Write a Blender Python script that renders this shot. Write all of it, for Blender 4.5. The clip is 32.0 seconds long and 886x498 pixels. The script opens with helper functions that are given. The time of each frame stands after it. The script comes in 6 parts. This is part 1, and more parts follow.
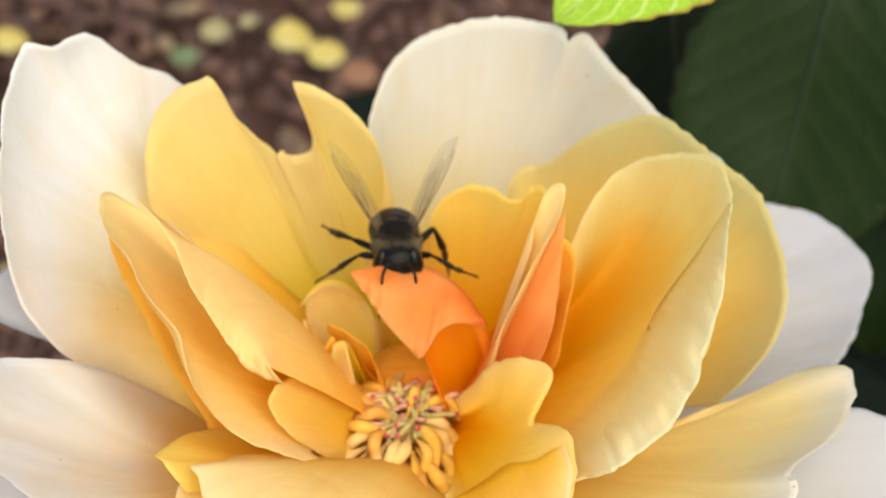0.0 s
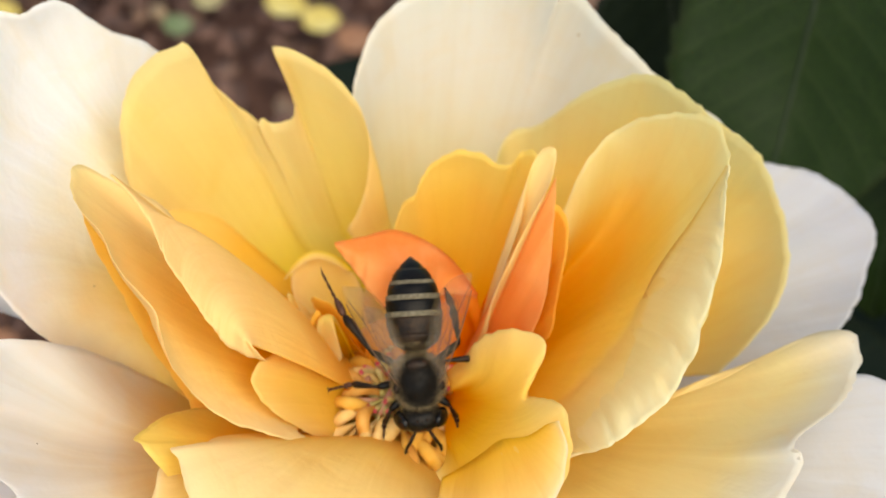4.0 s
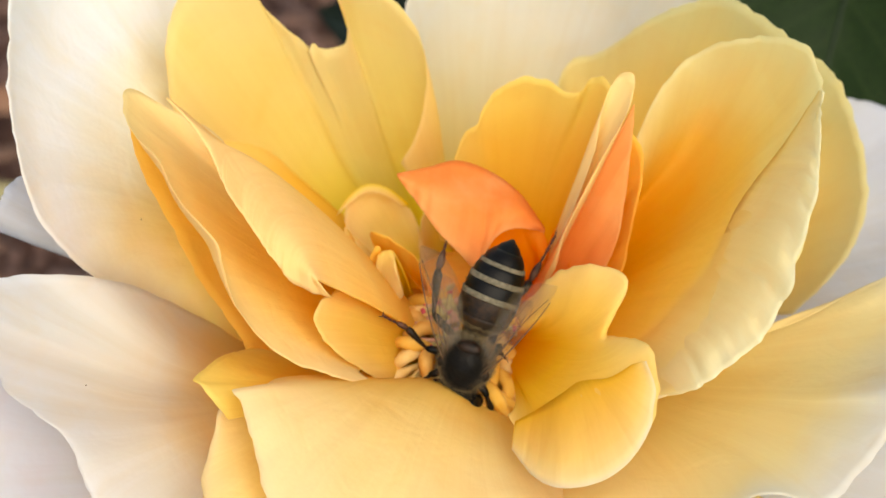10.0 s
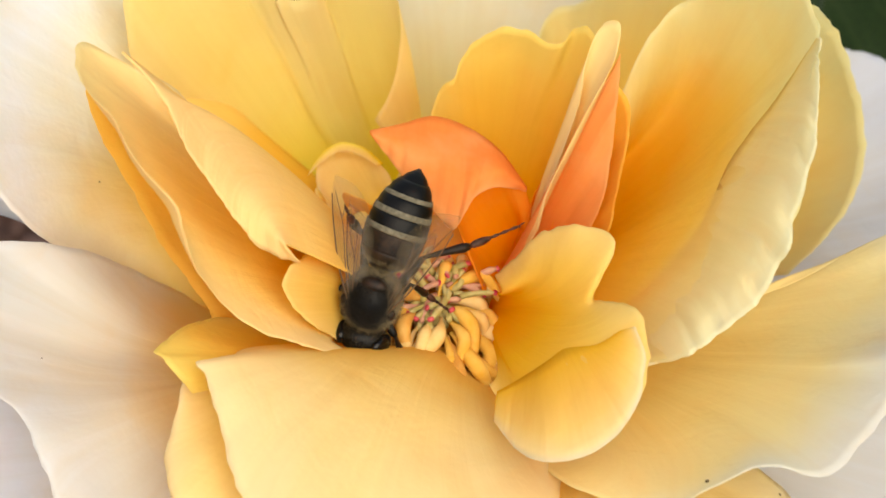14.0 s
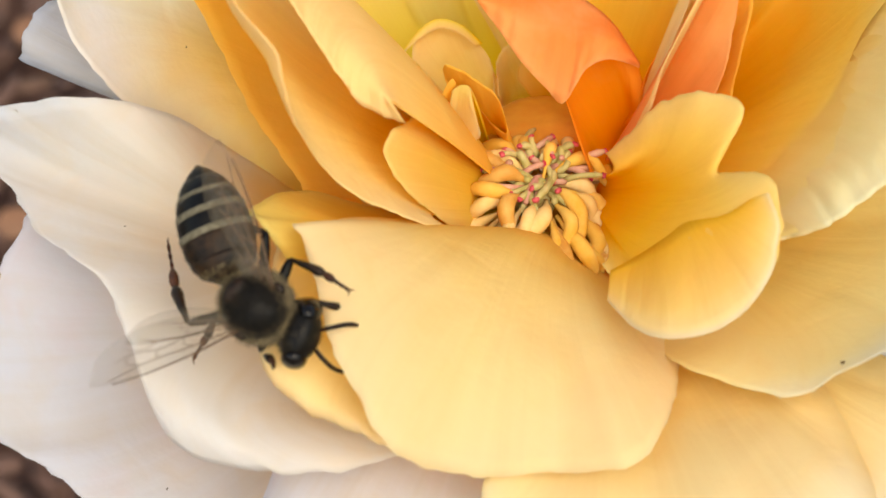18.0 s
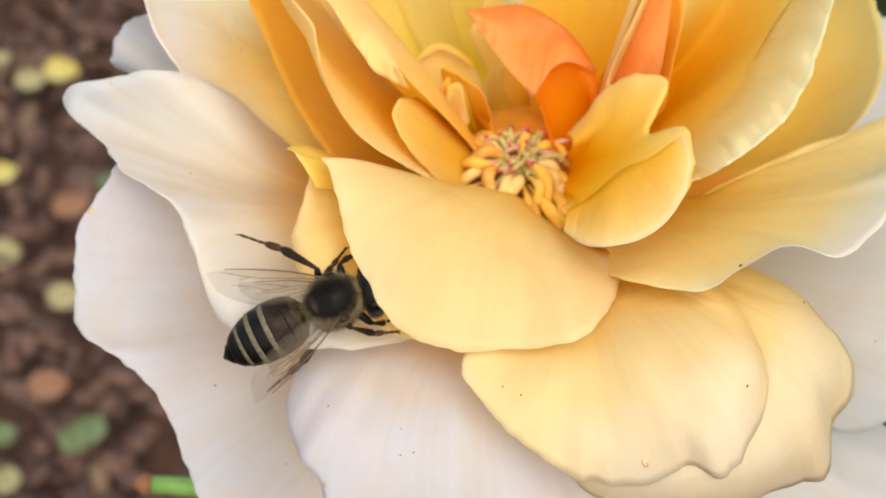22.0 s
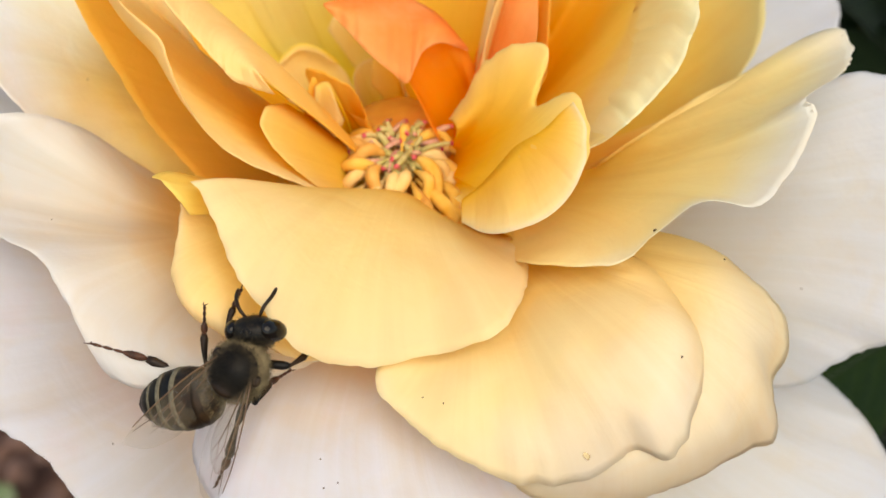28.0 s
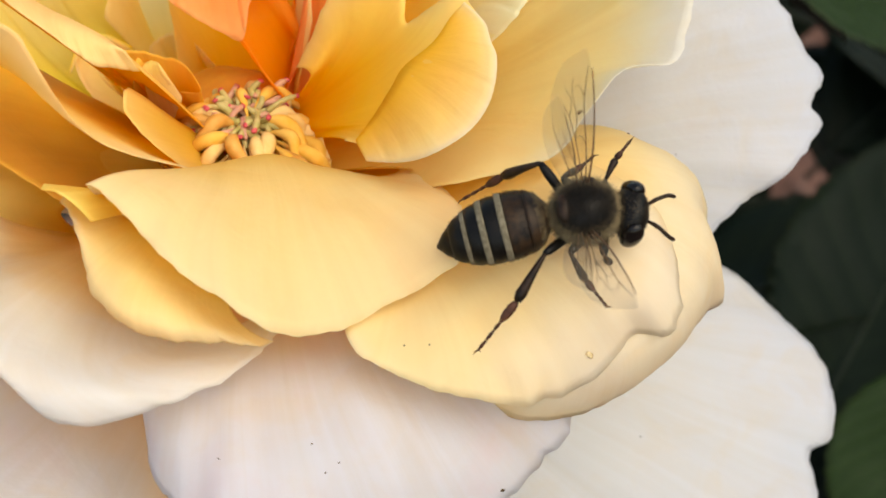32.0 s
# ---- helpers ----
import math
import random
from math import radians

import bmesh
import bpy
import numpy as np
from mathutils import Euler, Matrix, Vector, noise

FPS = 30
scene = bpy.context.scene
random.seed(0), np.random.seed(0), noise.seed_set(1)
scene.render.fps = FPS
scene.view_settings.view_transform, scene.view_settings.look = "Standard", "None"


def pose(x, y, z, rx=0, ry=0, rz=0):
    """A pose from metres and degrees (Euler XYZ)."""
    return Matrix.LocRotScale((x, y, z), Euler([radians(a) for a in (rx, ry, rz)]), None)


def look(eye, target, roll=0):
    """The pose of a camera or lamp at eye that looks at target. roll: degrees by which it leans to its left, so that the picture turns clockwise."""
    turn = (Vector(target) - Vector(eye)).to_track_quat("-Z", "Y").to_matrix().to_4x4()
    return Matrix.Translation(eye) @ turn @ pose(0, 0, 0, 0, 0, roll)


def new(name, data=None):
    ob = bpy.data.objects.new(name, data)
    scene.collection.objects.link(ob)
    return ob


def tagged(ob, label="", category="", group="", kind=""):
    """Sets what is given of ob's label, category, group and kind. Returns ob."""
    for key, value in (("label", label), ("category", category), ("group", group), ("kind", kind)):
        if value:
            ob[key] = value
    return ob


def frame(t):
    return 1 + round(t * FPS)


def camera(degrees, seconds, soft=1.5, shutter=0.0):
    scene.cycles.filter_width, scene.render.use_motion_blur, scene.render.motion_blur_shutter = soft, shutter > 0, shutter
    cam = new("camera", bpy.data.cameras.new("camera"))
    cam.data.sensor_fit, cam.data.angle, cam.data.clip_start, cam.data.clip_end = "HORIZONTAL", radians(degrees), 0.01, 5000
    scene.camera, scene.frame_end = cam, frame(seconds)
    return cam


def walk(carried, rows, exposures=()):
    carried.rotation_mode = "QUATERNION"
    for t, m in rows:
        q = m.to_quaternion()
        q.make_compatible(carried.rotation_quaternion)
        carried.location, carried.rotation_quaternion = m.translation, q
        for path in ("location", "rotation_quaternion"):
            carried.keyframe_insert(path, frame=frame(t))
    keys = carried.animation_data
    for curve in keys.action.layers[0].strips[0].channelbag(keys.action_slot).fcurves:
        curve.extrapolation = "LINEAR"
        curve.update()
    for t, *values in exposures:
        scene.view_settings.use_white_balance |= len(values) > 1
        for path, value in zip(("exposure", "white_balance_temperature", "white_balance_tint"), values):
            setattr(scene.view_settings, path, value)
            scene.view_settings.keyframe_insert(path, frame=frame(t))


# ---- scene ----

# The clip: a honeybee on an open garden rose, seen from close by and from above.
MM = 0.001
ROSE = Vector((0.0, 0.0, 0.55))

cam = camera(30.0, 32.0, soft=1.6)
cam.data.dof.use_dof = True
cam.data.dof.focus_distance = 0.112
cam.data.dof.aperture_fstop = 58
walk(cam, [
    (0, pose(0.00889, -0.08081, 0.65193, 39.542, -0.509, 4.577)),
    (0.5, pose(0.00989, -0.08290, 0.65188, 39.847, -0.208, 4.438)),
    (1, pose(0.00943, -0.08317, 0.65337, 39.531, -0.286, 4.244)),
    (1.5, pose(0.00998, -0.08270, 0.65179, 39.737, 0.061, 4.063)),
    (2, pose(0.00948, -0.08131, 0.65059, 39.593, -0.022, 3.994)),
    (2.5, pose(0.00943, -0.07967, 0.64858, 39.349, 0.148, 3.981)),
    (4.5, pose(0.00980, -0.07707, 0.64809, 38.136, 0.153, 3.742)),
    (5, pose(0.00904, -0.07689, 0.64660, 38.105, 0.012, 3.591)),
    (5.5, pose(0.01018, -0.07816, 0.64339, 39.095, 0.867, 3.679)),
    (6, pose(0.00757, -0.07431, 0.64444, 37.304, -0.139, 3.551)),
    (6.5, pose(0.00902, -0.07534, 0.64347, 38.061, 0.526, 3.746)),
    (7, pose(0.00942, -0.07490, 0.64340, 38.147, 0.801, 3.949)),
    (7.5, pose(0.00548, -0.07158, 0.64350, 36.961, -0.445, 3.655)),
    (8, pose(0.00609, -0.07221, 0.64133, 37.527, 0.134, 3.964)),
    (8.5, pose(0.00506, -0.07234, 0.64052, 37.343, -0.123, 3.826)),
    (9, pose(0.00606, -0.07190, 0.64214, 36.319, 0.188, 4.122)),
    (9.5, pose(0.00615, -0.07358, 0.64281, 36.405, 0.432, 4.138)),
    (10, pose(0.00311, -0.07447, 0.64202, 36.560, -0.352, 3.491)),
    (10.5, pose(0.00318, -0.07264, 0.64133, 35.977, -0.564, 3.465)),
    (11, pose(0.00571, -0.07294, 0.63929, 36.773, -0.042, 3.375)),
    (11.5, pose(0.00501, -0.07095, 0.63964, 36.070, -0.765, 2.923)),
    (12, pose(0.00511, -0.06982, 0.63938, 35.710, -0.729, 2.672)),
    (12.5, pose(0.00577, -0.07153, 0.63801, 36.534, -0.261, 2.691)),
    (13, pose(0.00533, -0.07063, 0.63919, 35.197, -0.177, 2.709)),
    (13.5, pose(0.00414, -0.07064, 0.63635, 35.172, -0.486, 2.717)),
    (15.5, pose(0.00246, -0.06867, 0.63865, 35.738, -0.482, 2.585)),
    (16, pose(0.00154, -0.06600, 0.63712, 35.750, -0.697, 2.990)),
    (16.5, pose(0.00059, -0.06220, 0.63729, 34.493, -0.325, 3.147)),
    (17, pose(0.00042, -0.06202, 0.63222, 34.527, 0.128, 3.750)),
    (17.5, pose(-0.00162, -0.06400, 0.62918, 33.135, -0.301, 3.722)),
    (18, pose(-0.00067, -0.07287, 0.62623, 34.918, 0.076, 4.383)),
    (18.5, pose(-0.00029, -0.08438, 0.62701, 37.774, -0.006, 4.793)),
    (19, pose(-0.00033, -0.08929, 0.62928, 38.426, -0.224, 5.134)),
    (19.5, pose(0.00014, -0.09471, 0.63106, 39.745, -0.190, 5.499)),
    (20, pose(0.00109, -0.10012, 0.63313, 40.904, -0.061, 5.775)),
    (20.5, pose(0.00159, -0.10347, 0.63441, 41.499, 0.023, 6.038)),
    (21, pose(0.00161, -0.10602, 0.63522, 42.095, -0.032, 6.135)),
    (21.5, pose(0.00267, -0.10623, 0.63578, 42.389, -0.091, 5.888)),
    (22, pose(0.00427, -0.10608, 0.63670, 42.346, 0.038, 5.590)),
    (22.5, pose(0.00458, -0.10739, 0.63798, 42.675, -0.170, 5.067)),
    (23, pose(0.00652, -0.10641, 0.63883, 42.332, -0.055, 5.146)),
    (23.5, pose(0.00741, -0.10936, 0.63802, 42.846, -0.124, 4.878)),
    (24, pose(0.00848, -0.11097, 0.63683, 43.206, -0.005, 4.857)),
    (24.5, pose(0.00801, -0.10935, 0.63630, 42.660, -0.190, 4.630)),
    (26.5, pose(0.00830, -0.10774, 0.64025, 42.522, 1.051, 1.793)),
    (27, pose(0.00933, -0.11220, 0.63472, 44.834, 1.273, 0.761)),
    (27.5, pose(0.01008, -0.10872, 0.63123, 44.472, 2.272, 0.352)),
    (28, pose(0.00319, -0.10003, 0.62984, 42.295, 2.868, -3.363)),
    (28.5, pose(-0.00600, -0.09910, 0.62809, 42.499, 2.429, -7.941)),
    (29, pose(-0.01186, -0.09748, 0.62616, 42.613, 2.455, -11.697)),
    (29.5, pose(-0.01657, -0.09495, 0.62687, 42.346, 2.882, -15.870)),
    (30, pose(-0.02073, -0.09338, 0.62632, 43.094, 2.478, -19.015)),
    (30.5, pose(-0.02400, -0.08767, 0.62716, 41.587, 1.757, -23.179)),
    (31, pose(-0.02281, -0.08941, 0.62419, 41.885, 2.166, -24.566)),
    (31.5, pose(-0.02356, -0.09224, 0.62021, 42.808, 1.538, -25.156)),
    (32, pose(-0.02336, -0.09208, 0.62065, 42.260, 1.089, -25.511)),
], exposures=[(0, 1.09, 8250, 6), (16.5, 1.1, 8250, 6), (18, 1.07, 8250, 6), (20, 1.1, 8250, 6), (28, 1.1, 8250, 6), (32, 1.06, 8250, 6)])

# ---- light: bright open shade, a wide soft sun ----
world = bpy.data.worlds.new("world")
scene.world = world
world.use_nodes = True
wn = world.node_tree
sky = wn.nodes.new("ShaderNodeTexSky")
sky.sky_type = "NISHITA"
sky.sun_disc = False
sky.sun_elevation = radians(58)
sky.sun_rotation = radians(200)
wn.links.new(sky.outputs["Color"], wn.nodes["Background"].inputs["Color"])
wn.nodes["Background"].inputs["Strength"].default_value = 0.15
sun = new("sun", bpy.data.lights.new("sun", "SUN"))
sun.data.energy = 1.5
sun.data.angle = radians(60)
sun.data.color = (1.0, 0.95, 0.87)
sun.matrix_world = look((0.65, -0.75, 2.0), (0, 0, 0.55))


# ---- materials ----
def node_mat(name):
    m = bpy.data.materials.new(name)
    m.use_nodes = True
    return m, m.node_tree, m.node_tree.nodes["Principled BSDF"]


def add(nt, kind, **values):
    n = nt.nodes.new(kind)
    for key, value in values.items():
        n.inputs[key].default_value = value
    return n


def ramp(nt, fac, stops):
    r = nt.nodes.new("ShaderNodeValToRGB")
    els = r.color_ramp.elements
    while len(els) < len(stops):
        els.new(0.5)
    for e, (at, col) in zip(els, stops):
        e.position, e.color = at, (*col, 1)
    nt.links.new(fac, r.inputs["Fac"])
    return r.outputs["Color"]


def mix_col(nt, fac, a, b, blend="MIX"):
    m = nt.nodes.new("ShaderNodeMix")
    m.data_type, m.blend_type = "RGBA", blend
    for value, slot in ((fac, m.inputs["Factor"]), (a, m.inputs[6]), (b, m.inputs[7])):
        if isinstance(value, (int, float)):
            slot.default_value = value
        elif isinstance(value, tuple):
            slot.default_value = (*value, 1)
        else:
            nt.links.new(value, slot)
    return m.outputs[2]


def petal_material(name, stops, glow_through=0.3, blush=(0.9, 0.55, 0.5), blush_amount=0.0):
    """Satin petal skin: colour runs from foot to rim, with fine veins along the petal and faint mottling."""
    m, nt, p = node_mat(name)
    uv = nt.nodes.new("ShaderNodeUVMap")
    obj = nt.nodes.new("ShaderNodeTexCoord")
    sep = nt.nodes.new("ShaderNodeSeparateXYZ")
    nt.links.new(uv.outputs["UV"], sep.inputs[0])
    wob = add(nt, "ShaderNodeTexNoise", Scale=90.0, Detail=3.0)
    nt.links.new(obj.outputs["Object"], wob.inputs["Vector"])
    shift = nt.nodes.new("ShaderNodeMath")
    shift.operation = "MULTIPLY_ADD"
    nt.links.new(wob.outputs["Fac"], shift.inputs[0])
    shift.inputs[1].default_value = 0.22
    along = nt.nodes.new("ShaderNodeMath")
    along.operation = "ADD"
    along.inputs[1].default_value = -0.11
    nt.links.new(sep.outputs["Y"], along.inputs[0])
    nt.links.new(along.outputs[0], shift.inputs[2])
    col = ramp(nt, shift.outputs[0], stops)
    # veins: noise stretched from foot to rim
    mp = nt.nodes.new("ShaderNodeMapping")
    mp.inputs["Scale"].default_value = (34, 1.6, 1)
    nt.links.new(uv.outputs["UV"], mp.inputs["Vector"])
    vein = add(nt, "ShaderNodeTexNoise", Scale=1.0, Detail=4.0, Roughness=0.6, Distortion=0.5)
    nt.links.new(mp.outputs[0], vein.inputs["Vector"])
    vcol = ramp(nt, vein.outputs["Fac"], [(0.3, (0.965, 0.94, 0.89)), (0.62, (1, 1, 1))])
    col = mix_col(nt, 0.75, col, vcol, "MULTIPLY")
    blot = add(nt, "ShaderNodeTexNoise", Scale=140.0, Detail=4.0, Roughness=0.65)
    nt.links.new(obj.outputs["Object"], blot.inputs["Vector"])
    spot = nt.nodes.new("ShaderNodeMapRange")
    spot.inputs["From Min"].default_value, spot.inputs["From Max"].default_value = 0.52, 0.78
    spot.inputs["To Max"].default_value = blush_amount
    nt.links.new(blot.outputs["Fac"], spot.inputs["Value"])
    col = mix_col(nt, spot.outputs[0], col, blush)
    # soft cloudy patches, paler and warmer, some millimetres wide
    cloud = add(nt, "ShaderNodeTexNoise", Scale=210.0, Detail=3.0, Roughness=0.55, Distortion=0.6)
    nt.links.new(obj.outputs["Object"], cloud.inputs["Vector"])
    col = mix_col(nt, 0.6, col, ramp(nt, cloud.outputs["Fac"], [(0.34, (1.0, 0.955, 0.88)), (0.5, (1, 1, 1)), (0.68, (0.985, 1.0, 1.0))]), "MULTIPLY")
    nt.links.new(col, p.inputs["Base Color"])
    p.inputs["Roughness"].default_value = 0.62
    p.inputs["Specular IOR Level"].default_value = 0.18
    grain = add(nt, "ShaderNodeTexNoise", Scale=2600.0, Detail=2.0)
    nt.links.new(obj.outputs["Object"], grain.inputs["Vector"])
    relief = nt.nodes.new("ShaderNodeMath")
    relief.operation = "MULTIPLY_ADD"
    nt.links.new(vein.outputs["Fac"], relief.inputs[0])
    relief.inputs[1].default_value = 3.0
    nt.links.new(grain.outputs["Fac"], relief.inputs[2])
    puff = nt.nodes.new("ShaderNodeMath")
    puff.operation = "MULTIPLY_ADD"
    nt.links.new(cloud.outputs["Fac"], puff.inputs[0])
    puff.inputs[1].default_value = 9.0
    nt.links.new(relief.outputs[0], puff.inputs[2])
    bump = add(nt, "ShaderNodeBump", Strength=0.5, Distance=0.00006)
    nt.links.new(puff.outputs[0], bump.inputs["Height"])
    nt.links.new(bump.outputs[0], p.inputs["Normal"])
    tl = nt.nodes.new("ShaderNodeBsdfTranslucent")
    nt.links.new(col, tl.inputs["Color"])
    mx = nt.nodes.new("ShaderNodeMixShader")
    mx.inputs[0].default_value = glow_through
    nt.links.new(p.outputs[0], mx.inputs[1])
    nt.links.new(tl.outputs[0], mx.inputs[2])
    nt.links.new(mx.outputs[0], nt.nodes["Material Output"].inputs["Surface"])
    return m


PETAL = {
    "white": petal_material("petal_white", [(0.0, (0.93, 0.5, 0.1)), (0.28, (0.88, 0.7, 0.38)), (0.48, (0.77, 0.755, 0.73)), (1.0, (0.71, 0.72, 0.775))], 0.58, (0.78, 0.71, 0.66), 0.2),
    # Next two: peach foot carried further out to imitate light glowing between petals.
    "peachwhite": petal_material("petal_peach_white", [(0.0, (0.96, 0.5, 0.05)), (0.4, (0.96, 0.62, 0.17)), (0.56, (0.95, 0.73, 0.36)), (0.66, (0.92, 0.85, 0.73)), (1.0, (0.87, 0.87, 0.89))], 0.7, (0.86, 0.74, 0.7), 0.12),
    "pink": petal_material("petal_pink_white", [(0.0, (0.95, 0.5, 0.12)), (0.5, (0.96, 0.64, 0.32)), (0.62, (0.95, 0.76, 0.56)), (0.72, (0.89, 0.83, 0.8)), (0.85, (0.845, 0.835, 0.87)), (1.0, (0.83, 0.83, 0.88))], 0.7, (0.88, 0.66, 0.66), 0.3),
    "cream": petal_material("petal_cream", [(0.0, (0.95, 0.492, 0.018)), (0.35, (0.93, 0.729, 0.184)), (0.55, (0.88, 0.798, 0.515)), (0.78, (0.87, 0.847, 0.773))], 0.58),
    "sunrise": petal_material("petal_sunrise", [(0.0, (0.97, 0.532, 0.028)), (0.42, (0.97, 0.65, 0.101)), (0.56, (0.96, 0.758, 0.276)), (0.67, (0.93, 0.855, 0.64)), (0.79, (0.9, 0.885, 0.87))], 0.46),
    "pale": petal_material("petal_pale_yellow", [(0.0, (0.96, 0.461, 0.025)), (0.35, (0.96, 0.666, 0.15)), (0.62, (0.96, 0.779, 0.36)), (0.85, (0.94, 0.799, 0.47)), (1.0, (0.88, 0.804, 0.68))], 0.6, (0.96, 0.74, 0.42), 0.1),
    "wavy": petal_material("petal_wavy_rim", [(0.0, (0.96, 0.48, 0.018)), (0.34, (0.96, 0.7, 0.153)), (0.52, (0.96, 0.8, 0.342)), (0.8, (0.93, 0.83, 0.486)), (0.92, (0.88, 0.83, 0.665)), (1.0, (0.86, 0.82, 0.741))], 0.56),
    "butter": petal_material("petal_butter", [(0.0, (0.954, 0.484, 0.024)), (0.4, (0.96, 0.702, 0.126)), (0.72, (0.95, 0.763, 0.273)), (1.0, (0.848, 0.775, 0.447))], 0.58),
    "front": petal_material("petal_front", [(0.0, (0.95, 0.489, 0.04)), (0.42, (0.96, 0.719, 0.2)), (0.66, (0.95, 0.782, 0.38)), (1.0, (0.93, 0.778, 0.48))], 0.58, (0.96, 0.72, 0.38), 0.1),
    "yellow": petal_material("petal_yellow", [(0.0, (0.96, 0.67, 0.02)), (0.35, (0.97, 0.83, 0.1)), (0.62, (0.96, 0.815, 0.27)), (1.0, (0.95, 0.79, 0.4))], 0.62),
    "cup": petal_material("petal_cup", [(0.0, (0.97, 0.526, 0.022)), (0.4, (0.97, 0.605, 0.065)), (0.6, (0.96, 0.682, 0.138)), (0.74, (0.94, 0.77, 0.31)), (1.0, (0.91, 0.819, 0.482))], 0.6),
    "lip": petal_material("petal_lip", [(0.0, (0.96, 0.702, 0.172)), (0.14, (0.95, 0.77, 0.31)), (0.5, (0.94, 0.809, 0.43)), (1.0, (0.9, 0.829, 0.568))], 0.5),
    "lobe": petal_material("petal_lobe", [(0.0, (0.97, 0.66, 0.05)), (0.3, (0.97, 0.7, 0.13)), (0.7, (0.96, 0.75, 0.28)), (0.92, (0.94, 0.79, 0.45)), (1.0, (0.88, 0.79, 0.6))], 0.6),
    "curl": petal_material("petal_curl", [(0.0, (0.97, 0.527, 0.023)), (0.3, (0.97, 0.64, 0.084)), (0.5, (0.96, 0.725, 0.212)), (0.75, (0.94, 0.762, 0.333)), (1.0, (0.93, 0.771, 0.378))], 0.48),
    "gold": petal_material("petal_gold", [(0.0, (0.97, 0.507, 0.013)), (0.4, (0.97, 0.605, 0.039)), (0.75, (0.955, 0.682, 0.131)), (1.0, (0.931, 0.741, 0.241))], 0.55),
    "lemon": petal_material("petal_lemon", [(0.0, (0.97, 0.526, 0.013)), (0.35, (0.97, 0.663, 0.052)), (0.75, (0.96, 0.722, 0.172)), (1.0, (0.95, 0.76, 0.31))], 0.6),
    "orange": petal_material("petal_orange", [(0.0, (0.98, 0.5, 0.015)), (0.5, (0.98, 0.56, 0.035)), (1.0, (0.98, 0.63, 0.12))], 0.45),
    "peach": petal_material("petal_peach", [(0.0, (0.97, 0.565, 0.046)), (0.4, (0.966, 0.715, 0.227)), (0.7, (0.95, 0.725, 0.311)), (1.0, (0.94, 0.743, 0.356))], 0.48),
    "coral": petal_material("petal_coral", [(0.0, (0.96, 0.41, 0.1)), (0.5, (0.96, 0.41, 0.1)), (0.9, (0.96, 0.5, 0.17)), (1.0, (0.96, 0.56, 0.22))], 0.62, (0.97, 0.58, 0.24), 0.8),
    "ember": petal_material("petal_ember", [(0.0, (0.97, 0.47, 0.015)), (0.5, (0.97, 0.46, 0.035)), (1.0, (0.97, 0.48, 0.07))], 0.7, (0.97, 0.52, 0.1), 0.5),
    "under": petal_material("petal_underside", [(0.0, (0.98, 0.56, 0.025)), (0.5, (0.98, 0.6, 0.07)), (0.85, (0.97, 0.62, 0.2)), (1.0, (0.96, 0.64, 0.28))], 0.42),
}


def plain_material(name, col, col2, scale=400.0, rough=0.5, spec=0.3, metal=0.0, bump_mm=0.02):
    m, nt, p = node_mat(name)
    obj = nt.nodes.new("ShaderNodeTexCoord")
    n = add(nt, "ShaderNodeTexNoise", Scale=scale, Detail=4.0, Roughness=0.6)
    nt.links.new(obj.outputs["Object"], n.inputs["Vector"])
    nt.links.new(ramp(nt, n.outputs["Fac"], [(0.35, col), (0.65, col2)]), p.inputs["Base Color"])
    p.inputs["Roughness"].default_value = rough
    p.inputs["Specular IOR Level"].default_value = spec
    p.inputs["Metallic"].default_value = metal
    b = add(nt, "ShaderNodeBump", Strength=0.5, Distance=bump_mm * MM)
    nt.links.new(n.outputs["Fac"], b.inputs["Height"])
    nt.links.new(b.outputs[0], p.inputs["Normal"])
    return m


# ---- building helpers ----
def part(name, bm, material, parent=None, label="", outer=None):
    me = bpy.data.meshes.new(name)
    bm.to_mesh(me)
    bm.free()
    if not any(f.use_smooth for f in me.polygons):
        for f in me.polygons:
            f.use_smooth = True
    me.materials.append(material)
    if outer:
        me.materials.append(outer)
    ob = new(name, me)
    ob.parent = parent
    if label:
        tagged(ob, label)
    return ob


def spline(points, n, closed=False):
    """n places evenly along a smooth curve through the points."""
    pts = [Vector(p) for p in points]
    first, last = 2 * pts[0] - pts[1], 2 * pts[-1] - pts[-2]
    ext = [first] + pts + [last]
    dense, lengths = [], [0.0]
    for i in range(len(pts) - 1):
        a, b, c, d = ext[i:i + 4]
        for k in range(12):
            t = k / 12
            dense.append(0.5 * (2 * b + (c - a) * t + (2 * a - 5 * b + 4 * c - d) * t * t + (3 * b - a - 3 * c + d) * t ** 3))
    dense.append(pts[-1])
    for a, b in zip(dense, dense[1:]):
        lengths.append(lengths[-1] + (b - a).length)
    out, j = [], 0
    for k in range(n):
        want = lengths[-1] * k / (n - 1)
        while j < len(dense) - 2 and lengths[j + 1] < want:
            j += 1
        span = lengths[j + 1] - lengths[j] or 1.0
        out.append(dense[j].lerp(dense[j + 1], min(1.0, max(0.0, (want - lengths[j]) / span))))
    return out


